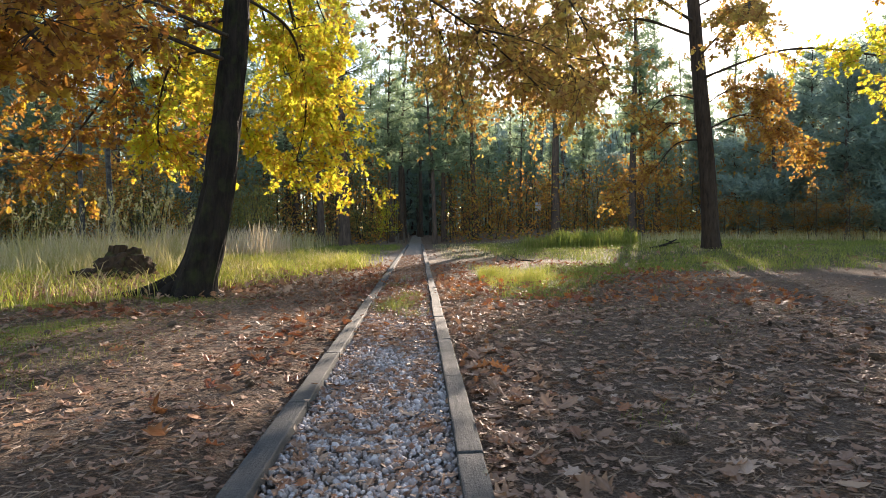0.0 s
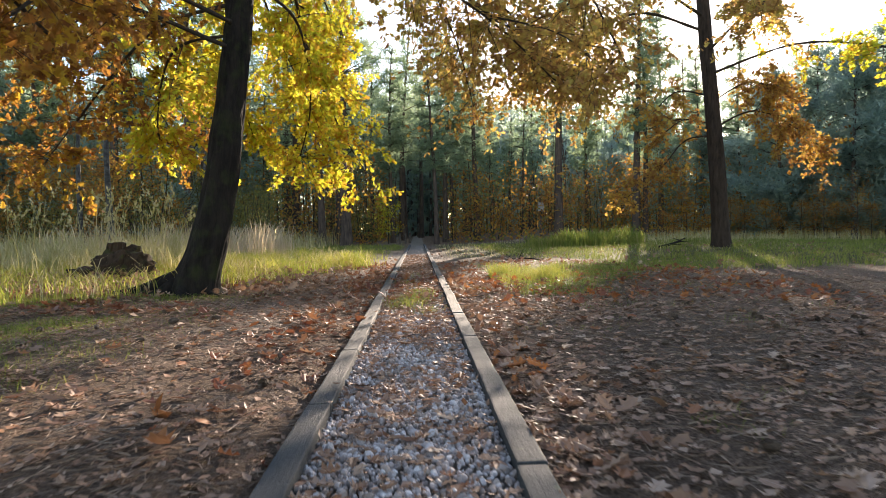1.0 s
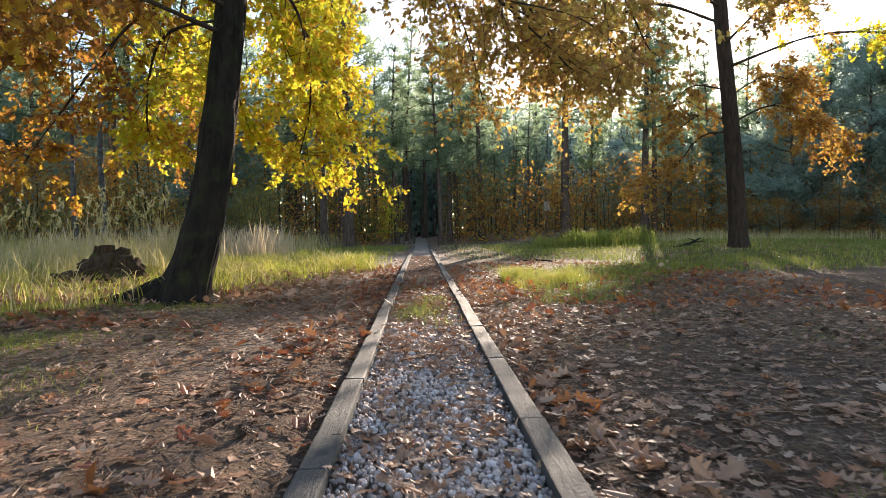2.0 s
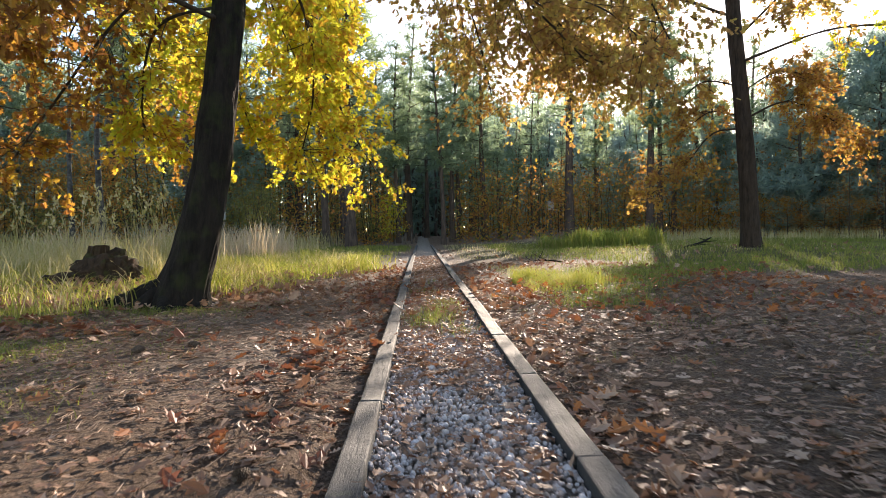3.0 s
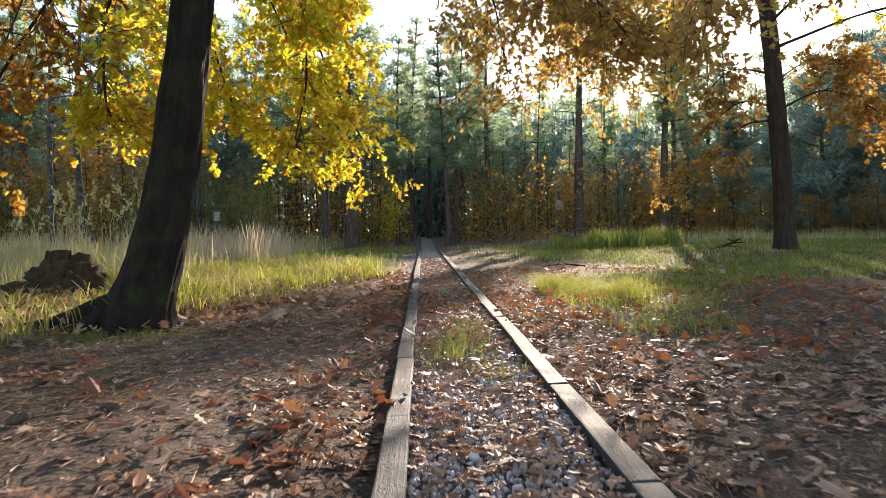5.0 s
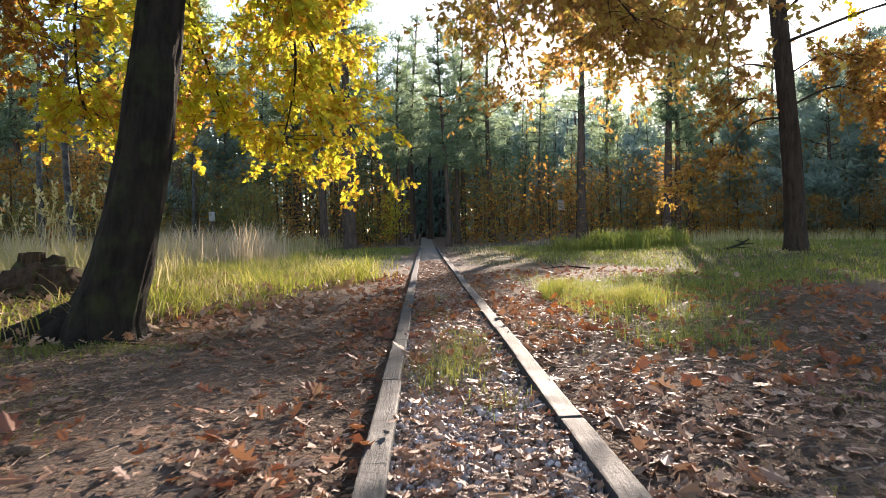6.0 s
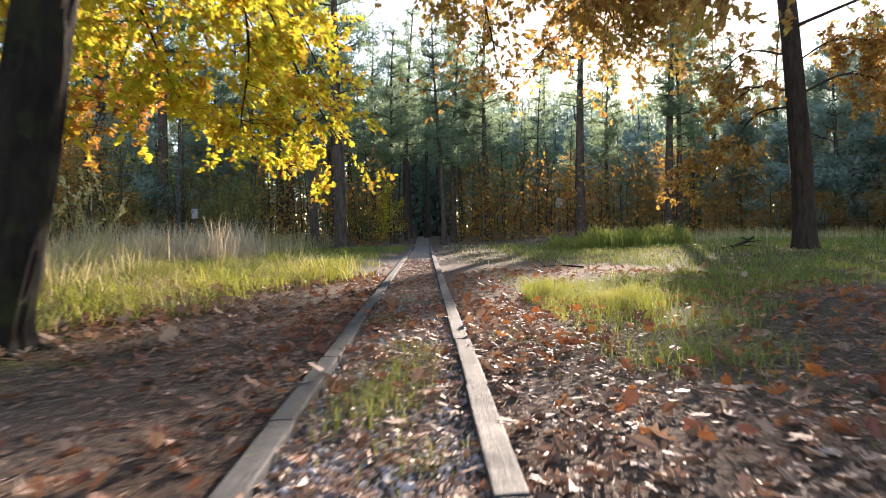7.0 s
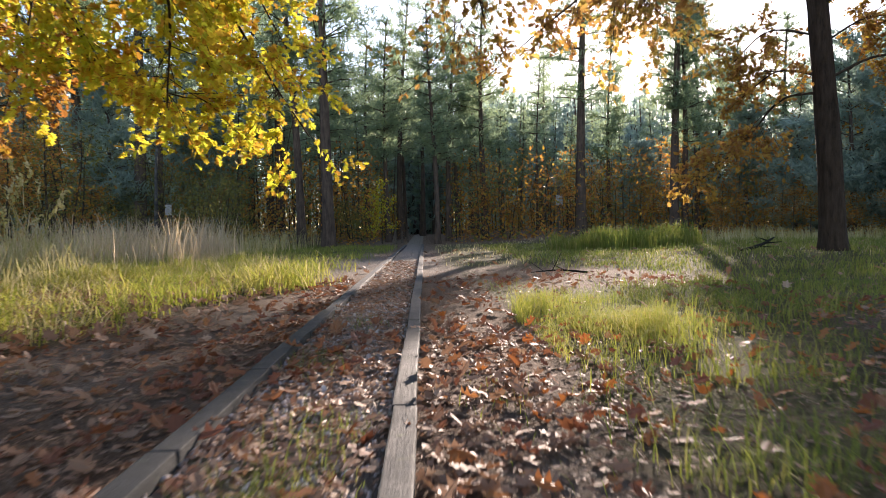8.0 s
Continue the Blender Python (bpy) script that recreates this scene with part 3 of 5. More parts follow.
def build_right_tree():
    x, y = 8.62, 18.4
    tree = thing("oak_tree", x, y, float(ground_z(x, y)), "slim straight oak with thinning orange leaves standing in grass", "tree")
    line = [(x, y, -0.1), (8.58, y, 0.5), (8.5, y, 2.0), (8.35, y, 4.0), (8.15, y, 6.2), (8.0, y, 8.5), (7.9, y, 11.5)]
    part("trunk", trunk_mesh(line, [0.27, 0.24, 0.225, 0.20, 0.18, 0.15, 0.05], 40, 0.018, 0.45, 5), BROWN_BARK, tree, smooth=True)
    def grow(mat, points, r, twigs):
        wood, leaf = Soup(), Soup()
        bough(wood, leaf, points, 0.6 * r, int((0.8 if mat is RUSSET else 0.95) * twigs), 4, 0.105, 0.95, 0.2, 0.15)
        b = part("bough", wood, TWIG, tree, smooth=True)
        tagged(part("foliage", leaf, mat, b), kind="stuff")

    grow(RUSSET, [(8.40, y, 3.3), (7.7, 18.7, 3.2), (7.1, 18.8, 2.5), (6.3, 18.6, 1.8)], 0.05, 20)
    grow(RUSSET, [(8.38, y, 3.6), (7.7, 18.8, 3.8), (7.0, 18.9, 3.3)], 0.04, 22)
    grow(RUSSET, [(8.3, y, 4.4), (7.5, 18.8, 4.6), (6.8, 18.9, 4.0)], 0.045, 20)
    grow(RUSSET, [(7.1, 18.8, 2.5), (6.5, 18.6, 2.0), (5.9, 18.3, 1.6)], 0.02, 10)
    grow(RUSSET, [(8.35, y, 3.5), (9.3, 18.0, 3.9), (10.2, 17.8, 3.5), (10.9, 17.6, 2.9)], 0.05, 60)
    grow(RUSSET, [(8.3, y, 4.2), (9.2, 18.2, 4.7), (10.2, 18.0, 4.5)], 0.04, 44)
    grow(YELLOW, [(8.25, y, 5.0), (9.4, 16.2, 5.2), (9.8, 13.6, 4.4), (9.4, 11.6, 3.5)], 0.06, 40)
    grow(OLIVE, [(8.2, y, 5.6), (8.4, 16.2, 6.2), (7.4, 14.0, 5.6), (6.6, 12.6, 4.6)], 0.06, 40)
    grow(RUSSET, [(8.15, y, 6.2), (6.0, 18.2, 6.6), (3.8, 18.8, 5.4), (1.6, 19.4, 3.7)], 0.07, 52)
    grow(OLIVE, [(8.15, y, 6.6), (5.8, 17.0, 7.0), (3.6, 15.8, 6.0), (2.4, 14.8, 4.6)], 0.07, 50)
    grow(RUSSET, [(8.1, y, 7.0), (9.8, 17.2, 7.6), (11.4, 15.6, 6.6)], 0.06, 36)
    grow(RUSSET, [(8.05, y, 7.6), (7.4, 15.8, 8.6), (6.2, 13.4, 7.8)], 0.06, 34)


build_oak()
build_right_tree()


def needle_tufts(soup, at, way, long, wide, each):
    p = np.repeat(at, each, 0)
    axis = np.repeat(way, each, 0) * 0.6 + rng.normal(0, 0.6, (len(p), 3))
    nor = rng.normal(0, 1, (len(p), 3))
    L = long * rng.uniform(0.6, 1.2, len(p))
    soup.add(NEEDLE_SHAPE, aimed(axis, nor), np.stack([np.full(len(p), wide), L, L], -1), p + rng.normal(0, long * 0.25, (len(p), 3)))


def pine(name, high, girth, base_f, reach, tufts, label, needles, bend=0.2, lean=(0, 0), bark=PINE_BARK, long=0.38, wide=0.06, each=6, whorl=0.55, droop=0.1):
    """A pine at the origin: bare trunk, whorls of boughs and needle tufts in clumps."""
    tree = thing(name, 0, 0, 0, label, "tree", "trees of the wood")
    z = np.linspace(-0.2, high, 12)
    q = (z + 0.2) / high
    line = np.stack([lean[0] * z + bend * np.sin(q * 3 + high) * q, lean[1] * z + bend * np.cos(q * 2.3 + high) * q, z], -1)
    wood = Soup()
    wood.tube(line, girth * (1 - 0.8 * q) + girth * 0.35 * np.exp(-(z + 0.2) / 0.3), 10)
    part("trunk", wood, bark, tree, smooth=True)
    limb, leaf = Soup(), Soup()
    zz = base_f * high
    while zz < high - 0.15:
        up = (zz - base_f * high) / (high * (1 - base_f))
        long_b = reach * (1 - 0.75 * up ** 1.3) * (0.45 + 0.55 * min(1, up * 4 + 0.3))
        for _ in range(rng.integers(3, 6)):
            a = rng.uniform(0, 2 * np.pi)
            b = long_b * rng.uniform(0.5, 1.15)
            o = np.array([np.interp(zz, z, line[:, 0]), np.interp(zz, z, line[:, 1]), zz])
            d = np.array([math.cos(a), math.sin(a), 0.15 + 0.5 * up])
            t = np.linspace(0, 1, 5)[:, None]
            br = o + d * b * t + np.array([0, 0, -droop * b]) * t ** 2 + rng.normal(0, 0.06, (5, 3)) * t
            limb.tube(br[[0, 2, 4]], np.linspace(0.03, 0.008, 3) * (high / 12) ** 0.5, 4)
            n = max(3, int(tufts * b / reach))
            f = rng.uniform(0.3, 1.05, n)[:, None]
            at = o + d * b * f + np.array([0, 0, -droop * b]) * f ** 2 + rng.normal(0, 1, (n, 3)) * [0.28, 0.28, 0.13] * (0.4 + b * 0.28)
            needle_tufts(leaf, at, np.tile(unit(d + [0, 0, 0.4]), (n, 1)), long, wide, each)
        zz += whorl * rng.uniform(0.7, 1.3)
    for _ in range(10):  # dead stubs below the crown
        h, a = rng.uniform(0.4, 1.0) * base_f * high, rng.uniform(0, 6.28)
        o = np.array([np.interp(h, z, line[:, 0]), np.interp(h, z, line[:, 1]), h])
        limb.tube(o + np.outer(np.linspace(0, rng.uniform(0.4, 1.3), 3), [math.cos(a), math.sin(a), rng.uniform(-0.2, 0.3)]), [0.018, 0.012, 0.005], 3)
    tagged(part("branchwork", limb, bark, tree, smooth=True), kind="stuff")
    tagged(part("crown", leaf, needles, tree), kind="stuff")
    return tree


def leafy(name, high, girth, n_leaf, size, spread, low, label, mat, bark, stems=1, group="trees of the wood", category="tree"):
    """A small broadleaf tree or shrub at the origin."""
    tree = thing(name, 0, 0, 0, label, category, group)
    wood, leaf = Soup(), Soup()
    for s in range(stems):
        a = rng.uniform(0, 6.28)
        tip = np.array([math.cos(a) * spread * 0.35 * (stems > 1), math.sin(a) * spread * 0.35 * (stems > 1), high * rng.uniform(0.85, 1)])
        line = curve([(0.04 * s, 0.03 * s, -0.1), tip * 0.4 + rng.normal(0, 0.05 * high / 4, 3), tip * 0.75 + rng.normal(0, 0.05 * high / 4, 3), tip], 14)
        stem = Soup()
        stem.tube(line, np.linspace(girth, 0.008, 14), 7)
        part("stem" if stems > 1 else "trunk", stem, bark, tree, smooth=True)
        k = 26 // stems + 4
        for _ in range(k):
            f = rng.uniform(low, 0.98)
            o = line[int(f * 13)]
            a = rng.uniform(0, 6.28)
            L = spread * (1.15 - 0.7 * f) * rng.uniform(0.5, 1.1)
            t = np.linspace(0, 1, 4)[:, None]
            br = o + np.array([math.cos(a), math.sin(a), rng.uniform(-0.1, 0.6)]) * L * t + rng.normal(0, 0.05, (4, 3)) * t
            wood.tube(br, np.linspace(max(0.006, girth * 0.25), 0.003, 4), 3)
            m = max(4, n_leaf // (k * stems))
            fr = rng.uniform(0.25, 1.05, m)[:, None]
            at = br[0] + (br[-1] - br[0]) * fr + rng.normal(0, 0.10 + 0.08 * L, (m, 3))
            leaf.add(SMALL_LEAF, aimed(rng.normal(0, 1, (m, 3)) - [0, 0, 0.3], rng.normal(0, 0.6, (m, 3)) + [0, 0, 1]), size * rng.uniform(0.6, 1.3, m), at)
    tagged(part("branchwork", wood, bark, tree, smooth=True), kind="stuff")
    tagged(part("crown", leaf, mat, tree), kind="stuff")
    return tree


def at_angle(deg, dist):
    """A place on the ground, by its bearing to the right of the track and its distance from the track's start."""
    return 0.2 + dist * math.sin(radians(deg)), 0.16 + dist * math.cos(radians(deg))


def bearing(col):
    return math.degrees(math.atan((col - 784) / 1142)) + 2.1


def stand(tree, x, y, turn=0.0, size=1.0, used=[]):
    """Places a tree: the first time the tree itself, then copies."""
    m = pose(x, y, float(ground_z(x, y)) - 0.03, 0, 0, turn)
    if tree.name in used:
        tree = copy_thing(tree, m)
    else:
        used.append(tree.name)
        tree.matrix_basis = m
    tree.scale = (size, size, size)
    return tree


TALL = [pine("pine_tree", h, g, f, r, 22, "tall grey-brown Scots pine with bare lower trunk and open green crown", NEEDLE, 0.35, (lx, 0.0))
        for h, g, f, r, lx in ((13.5, 0.20, 0.37, 1.9, -0.02), (15.5, 0.24, 0.40, 2.1, 0.0), (12.0, 0.15, 0.38, 1.6, 0.015), (14.5, 0.17, 0.45, 1.7, -0.03), (16.5, 0.26, 0.40, 2.3, 0.01))]
THIN = [pine("pine_tree", h, g, f, r, 12, "thin young pine pole with sparse dark needles", NEEDLE, 0.3, (0.01, 0), each=5)
        for h, g, f, r in ((9.5, 0.08, 0.4, 1.1), (11.0, 0.10, 0.5, 1.2), (8.0, 0.07, 0.35, 1.0))]
BUSHY = [pine("pine_tree", h, 0.13, 0.08, r, 36, "bushy young pine in haze-paled blue-green with branches down to the ground", NEEDLE_HAZY, 0.15, (0, 0), long=0.42, wide=0.085, each=6, whorl=0.5, droop=0.05)
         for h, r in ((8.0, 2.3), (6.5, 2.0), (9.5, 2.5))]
BEECHES = [leafy("beech_sapling", h, 0.035, n, 0.10, s, 0.12, "slender sapling with coppery orange leaves under the pines", BEECH, TWIG)
           for h, n, s in ((3.4, 900, 1.3), (2.4, 700, 1.1), (4.6, 1100, 1.5))]
SHRUBS = [leafy("shrub", h, 0.02, n, 0.09, s, 0.15, "dull green and yellowing shrub at the wood's edge", SHRUB, TWIG, 4, "shrubs", "shrub")
          for h, n, s in ((2.0, 1100, 1.2), (3.2, 1400, 1.5))]
MAPLE = leafy("maple_sapling", 4.2, 0.04, 900, 0.17, 1.6, 0.2, "young maple with bright yellow-orange leaves in the wood", YELLOW, TWIG)
BIRCHES = [leafy("birch_tree", h, 0.11, 900, 0.07, 1.5, 0.45, "white-barked birch with a few small yellow leaves", SHRUB, BIRCH_BARK) for h in (9.0, 11.0)]

# the pines that stand out at the edge of the wood
for k, (col, far, tree, size, turn) in enumerate([
        (612, 32.0, TALL[4], 1.0, 40), (570, 34.0, TALL[3], 1.15, 0), (600, 38.0, TALL[0], 1.1, 10), (695, 40.5, TALL[2], 1.0, 90),
        (770, 37.0, TALL[2], 0.95, 200), (787, 41.0, TALL[0], 0.9, 120), (842, 41.0, TALL[1], 0.85, 300), (985, 37.0, TALL[4], 0.98, 250),
        (1036, 47.0, TALL[2], 0.97, 60), (1120, 36.0, TALL[1], 0.92, 180), (1136, 36.6, TALL[0], 0.85, 10), (900, 50.0, TALL[2], 0.7, 20),
        (925, 47.0, THIN[1], 1.0, 20), (745, 55.0, TALL[1], 0.9, 77), (712, 46.0, TALL[0], 1.1, 140), (800, 47.0, TALL[3], 1.0, 15), (822, 52.0, TALL[0], 1.05, 95), (868, 46.0, THIN[2], 1.0, 210), (945, 58.0, THIN[1], 0.8, 160), (1060, 52.0, THIN[1], 0.8, 100), (1165, 44.0, TALL[3], 0.95, 40), (1205, 50.0, TALL[0], 0.9, 30), (1235, 45.0, TALL[2], 0.92, 200), (1305, 47.0, TALL[1], 0.78, 300),  (718, 52.0, TALL[3], 0.9, 33), (660, 48.0, TALL[0], 1.0, 222)]):
    stand(tree, *at_angle(bearing(col), far), turn, size)
for col, far, size, turn in ((205, 21.0, 0.9, 0), (150, 24.0, 0.9, 90), (521, 47.0, 1.0, 40), (505, 50.0, 0.8, 10), (362, 33.0, 0.8, 70)):
    stand(BIRCHES[int(far) % 2], *at_angle(bearing(col), far), turn, size)
stand(MAPLE, *at_angle(bearing(686), 38.5), 0, 0.8)
stand(MAPLE, *at_angle(bearing(660), 49.0), 130, 0.8)
for col, far, k, size in ((640, 36.0, 0, 1.0), (590, 40.0, 1, 0.9), (655, 39.0, 0, 0.8)):
    stand(SHRUBS[k], *at_angle(bearing(col), far), 30 * k, size)
for k in range(26):
    col, far = -60 + 430 * ((k * 0.618) % 1), 24 + 14 * ((k * 0.37) % 1)
    stand((SHRUBS + BEECHES)[k % 5], *at_angle(bearing(col), far), 77 * k, 0.8 + 0.5 * ((k * 0.71) % 1))
for k in range(12):
    stand((BUSHY[k % 3], TALL[k % 5])[k % 2], *at_angle(bearing(-80 + 520 * ((k * 0.618) % 1)), 34 + 9 * ((k * 0.37) % 1)), 77 * k, 0.9 + 0.3 * ((k * 0.71) % 1))
# young pines in haze-paled blue-green on the sunny side
for col, far, k, size in ((1300, 38, 1, 0.8), (1370, 36, 0, 1.0), (1440, 38, 2, 1.0), (1500, 34, 0, 1.05), (1560, 37, 2, 1.05), (1620, 33, 0, 1.1), (1700, 38, 2, 1.1),
                          (1240, 44, 1, 1.0), (1340, 46, 0, 1.0), (1420, 48, 2, 1.0), (1530, 47, 2, 1.2), (1640, 46, 2, 1.2), (1180, 47, 1, 0.9), (1090, 50, 1, 0.9)):
    stand(BUSHY[k], *at_angle(bearing(col), far), 57 * col, size)

for k in range(16):  # coppery saplings before the young pines
    stand(BEECHES[k % 3], *at_angle(bearing(1170 + 420 * ((k * 0.618) % 1)), 31 + 5 * ((k * 0.37) % 1)), 61 * k, 0.45 + 0.3 * ((k * 0.71) % 1))


def fill_wood():
    """The wood behind: pines, poles, saplings and shrubs, lower where the sun stands."""
    r = random.Random(5)
    taken = []
    for n, lo, hi, kinds, gap in ((108, 42, 85, TALL, 2.0), (110, 40, 70, THIN, 1.2), (80, 37, 62, BEECHES, 1.2), (34, 26, 52, SHRUBS, 1.2), (14, 60, 95, BUSHY, 3.0)):
        made = 0
        while made < n:
            b, far = r.uniform(-42, 45), math.sqrt(r.uniform(lo ** 2, hi ** 2))
            x, y = at_angle(b, far)
            if abs(x - 0.2) < 1.7 and y < 62:
                continue
            if kinds is SHRUBS and b > -12:
                continue
            if any((x - u) ** 2 + (y - v) ** 2 < gap ** 2 for u, v in taken):
                continue
            c = x - 0.352 * y  # offset from the sun's line
            size = r.uniform(0.75, 1.1)
            if kinds in (TALL, THIN) and -11.5 < c < -1.2 or kinds is TALL and c >= -1.2 and c < 9 and r.random() < 0.5:
                if r.random() < (0.92 if kinds is TALL else 0.6):
                    made += 1
                    continue
                size = r.uniform(0.5, 0.62) if kinds is TALL else r.uniform(0.55, 0.75)
            if kinds is TALL and c >= 1:
                size *= 0.8 if c >= 7 else 0.88
            stand(r.choice(kinds), x, y, r.uniform(0, 360), size)
            taken.append((x, y))
            made += 1
    # the wood closes round behind the camera and at the sides
    for k in range(28):
        b, far = 50 + 260 * (k + r.random()) / 28, r.uniform(24, 48)
        x, y = at_angle(b, far)
        stand(r.choice(TALL if k % 3 else BUSHY), x, y, r.uniform(0, 360), r.uniform(0.8, 1.1))


fill_wood()


def far_wood():
    """The wood beyond, too far and thick to count: trunks, crowns and brush with an uneven skyline."""
    trunks, crown, brush = Soup(), Soup(), Soup()
    n = 500
    b, far = rng.uniform(-46, 50, n), rng.uniform(66, 112, n)
    b[:150], far[:150] = rng.uniform(4, 20, 150), rng.uniform(78, 116, 150)
    b[150:178], far[150:178] = rng.uniform(-1.9, 1.9, 28), rng.uniform(64, 84, 28)
    x, y = 0.2 + far * np.sin(np.radians(b)), far * np.cos(np.radians(b))
    top = np.interp(b, [-46, -20, -6, 2, 8, 11, 15, 26, 30, 38, 50], [15, 14.5, 13, 12, 11.6, 11.2, 10.8, 10.6, 11.5, 12.5, 12])
    h = np.tan(np.radians(top)) * far * (0.72 + 0.34 * rng.uniform(size=n))
    for k in range(n):
        z0 = float(ground_z(x[k], y[k]))
        trunks.tube([(x[k], y[k], z0 - 0.2), (x[k] + rng.normal(0, 0.2), y[k], z0 + h[k] * 0.5), (x[k] + rng.normal(0, 0.3), y[k], z0 + h[k] * 0.97)], [0.17, 0.12, 0.03], 5)
    m = 210
    z = np.where(rng.uniform(size=(n, m)) < 0.42, rng.uniform(0, 0.4, (n, m)), rng.beta(2.4, 1.5, (n, m)))
    a, r = rng.uniform(0, 6.28, (n, m)), rng.uniform(0.1, 1, (n, m)) ** 0.7 * (2.4 * (1 - z) ** 0.6 + 0.25)
    lump = np.sin(z * 22 + a * 2)
    r = r * (1 + 0.25 * lump)
    p = np.stack([x[:, None] + r * np.cos(a), y[:, None] + r * np.sin(a), 0.4 + z * h[:, None]], -1).reshape(-1, 3)
    q = len(p)
    crown.add(SMALL_LEAF, aimed(rng.normal(0, 1, (q, 3)) + [0, 0, 0.2], rng.normal(0, 1, (q, 3))), np.stack([0.66 * np.ones(q), 0.80 * np.ones(q), np.ones(q)], -1) * rng.uniform(0.5, 1.4, (q, 1)), p)
    tagged(part("far_wood_trunks", trunks, PINE_BARK, smooth=True), "many slender trunks deep in the pine wood", "wood", kind="stuff")
    # crowns take the needle colour that has the haze painted in
    tagged(part("far_wood", crown, NEEDLE_HAZY), "dense haze-paled green pine crowns deep in the wood", "wood", kind="stuff")
    for mat, n, lo, hi, high, size, label in ((BEECH, 80000, 35, 58, 4.6, 0.20, "coppery orange undergrowth between the pines"), (SHRUB, 40000, 36, 62, 4.4, 0.20, "dull green undergrowth between the pines")):
        b, far = rng.uniform(-46, 50, n), rng.uniform(lo, hi, n)
        x, y = 0.2 + far * np.sin(np.radians(b)), far * np.cos(np.radians(b))
        w = wave(x, y, 3.0, 71 if mat is BEECH else 72)
        ok = (np.abs(x) > 1.8) & (rng.uniform(size=n) < 0.15 + 1.2 * step(0.35, 0.75, w))
        x, y, w = x[ok], y[ok], w[ok]
        n = len(x)
        s = Soup()
        z = ground_z(x, y) + high * (0.4 + 0.9 * w) * rng.uniform(size=n) ** 1.3
        s.add(SMALL_LEAF, aimed(rng.normal(0, 1, (n, 3)), rng.normal(0, 0.6, (n, 3)) + [0, 0, 0.7]), size * rng.uniform(0.5, 1.4, n), np.stack([x, y, z], -1))
        tagged(part("undergrowth", s, mat), label, "undergrowth", kind="stuff")
    stems = Soup()
    for _ in range(420):
        b, far = rng.uniform(-44, 48), rng.uniform(38, 62)
        x, y = at_angle(b, far)
        if abs(x) < 1.8:
            continue
        z0, h = float(ground_z(x, y)), rng.uniform(1.5, 5)
        stems.tube([(x, y, z0 - 0.1), (x + rng.normal(0, 0.1), y, z0 + h * 0.5), (x + rng.normal(0, 0.3), y, z0 + h)], [0.03, 0.02, 0.006], 4)
    tagged(part("undergrowth_stems", stems, TWIG), "thin bare saplings crowded under the pines", "undergrowth", kind="stuff")


far_wood()

# ---------------------------------------------------------------- timber edging of the track
def beam_mesh(long, r):
    """A weathered beam along y with worn edges and slight twist."""
    bm = bmesh.new()
    bmesh.ops.create_cube(bm, size=1)
    for v in bm.verts:
        v.co = Vector((v.co.x * 0.092, v.co.y * long, v.co.z * 0.15))
    bmesh.ops.subdivide_edges(bm, edges=[e for e in bm.edges if abs(e.verts[0].co.y - e.verts[1].co.y) > 0.5 * long], cuts=9)
    bmesh.ops.bevel(bm, geom=[e for e in bm.edges if e.calc_face_angle(0) > 0.8], offset=0.007, segments=2, profile=0.6, affect="EDGES")
    for v in bm.verts:
        j = noise.noise(v.co * 9 + Vector((r, 0, 0)))
        v.co.x += 0.0022 * j
        v.co.z += 0.002 * noise.noise(v.co * 7 + Vector((0, r, 3))) - (0.006 * max(0, noise.noise(Vector((r * 3, v.co.y * 6, v.co.x * 20))) - 0.25) if v.co.z > 0 else 0)
    me = bpy.data.meshes.new("beam")
    bm.to_mesh(me)
    bm.free()
    me.polygons.foreach_set("use_smooth", [False] * len(me.polygons))
    me.materials.append(TIMBER)
    return me


def build_edging(x0, first, label):
    edge = thing("timber_edging", x0, first, 0, label, "edging", "timber edges of the track")
    r = random.Random(int(100 * x0))
    shapes = [beam_mesh(1.166, 10 * k + x0) for k in range(6)]
    y, k = first, 0
    while y < 33:
        b = new("beam", r.choice(shapes))
        b.parent = edge
        near = 0.35 if y < 12 else 1.0
        b.matrix_basis = pose(r.uniform(-0.004, 0.004), y - first + 0.585, -0.013 + r.uniform(-0.004, 0.003), r.uniform(-0.15, 0.15), r.uniform(-0.8, 0.8), r.uniform(-0.25, 0.25) * near)
        y += 1.172
        k += 1


build_edging(-0.36, -2.75, "grey weathered timber beams edging the gravel, partly shaded")
build_edging(0.375, -2.30, "grey weathered timber beams edging the gravel, with lichen spots")

# ---------------------------------------------------------------- grass
def blades(n, xs, ys, keep, high, wide, mat, name, label, lean=0.5):
    """Blades of grass over a stretch of ground, thinned by keep(x, y)."""
    x, y = rng.uniform(*xs, n), rng.uniform(*ys, n)
    x, y = x + 0.10 * rng.normal(size=n), y + 0.10 * rng.normal(size=n)
    ok = (rng.uniform(size=n) < keep(x, y)) & ~((np.abs(x) < 0.45) & (y < 33))
    x, y = x[ok], y[ok]
    n = len(x)
    h = high * rng.uniform(0.45, 1.15, n) * (0.40 + 1.0 * wave(x, y, 0.7, 21))
    size = np.stack([wide * rng.uniform(0.7, 1.3, n), h * lean * rng.uniform(0.3, 2.0, n), h], -1)
    s = Soup()
    s.add(BLADE, turns(rng.uniform(0, 6.28, n), np.zeros(n), np.zeros(n)), size, np.stack([x, y, ground_z(x, y) - 0.01], -1))
    return tagged(part(name, s, mat), label, "grass", kind="stuff")


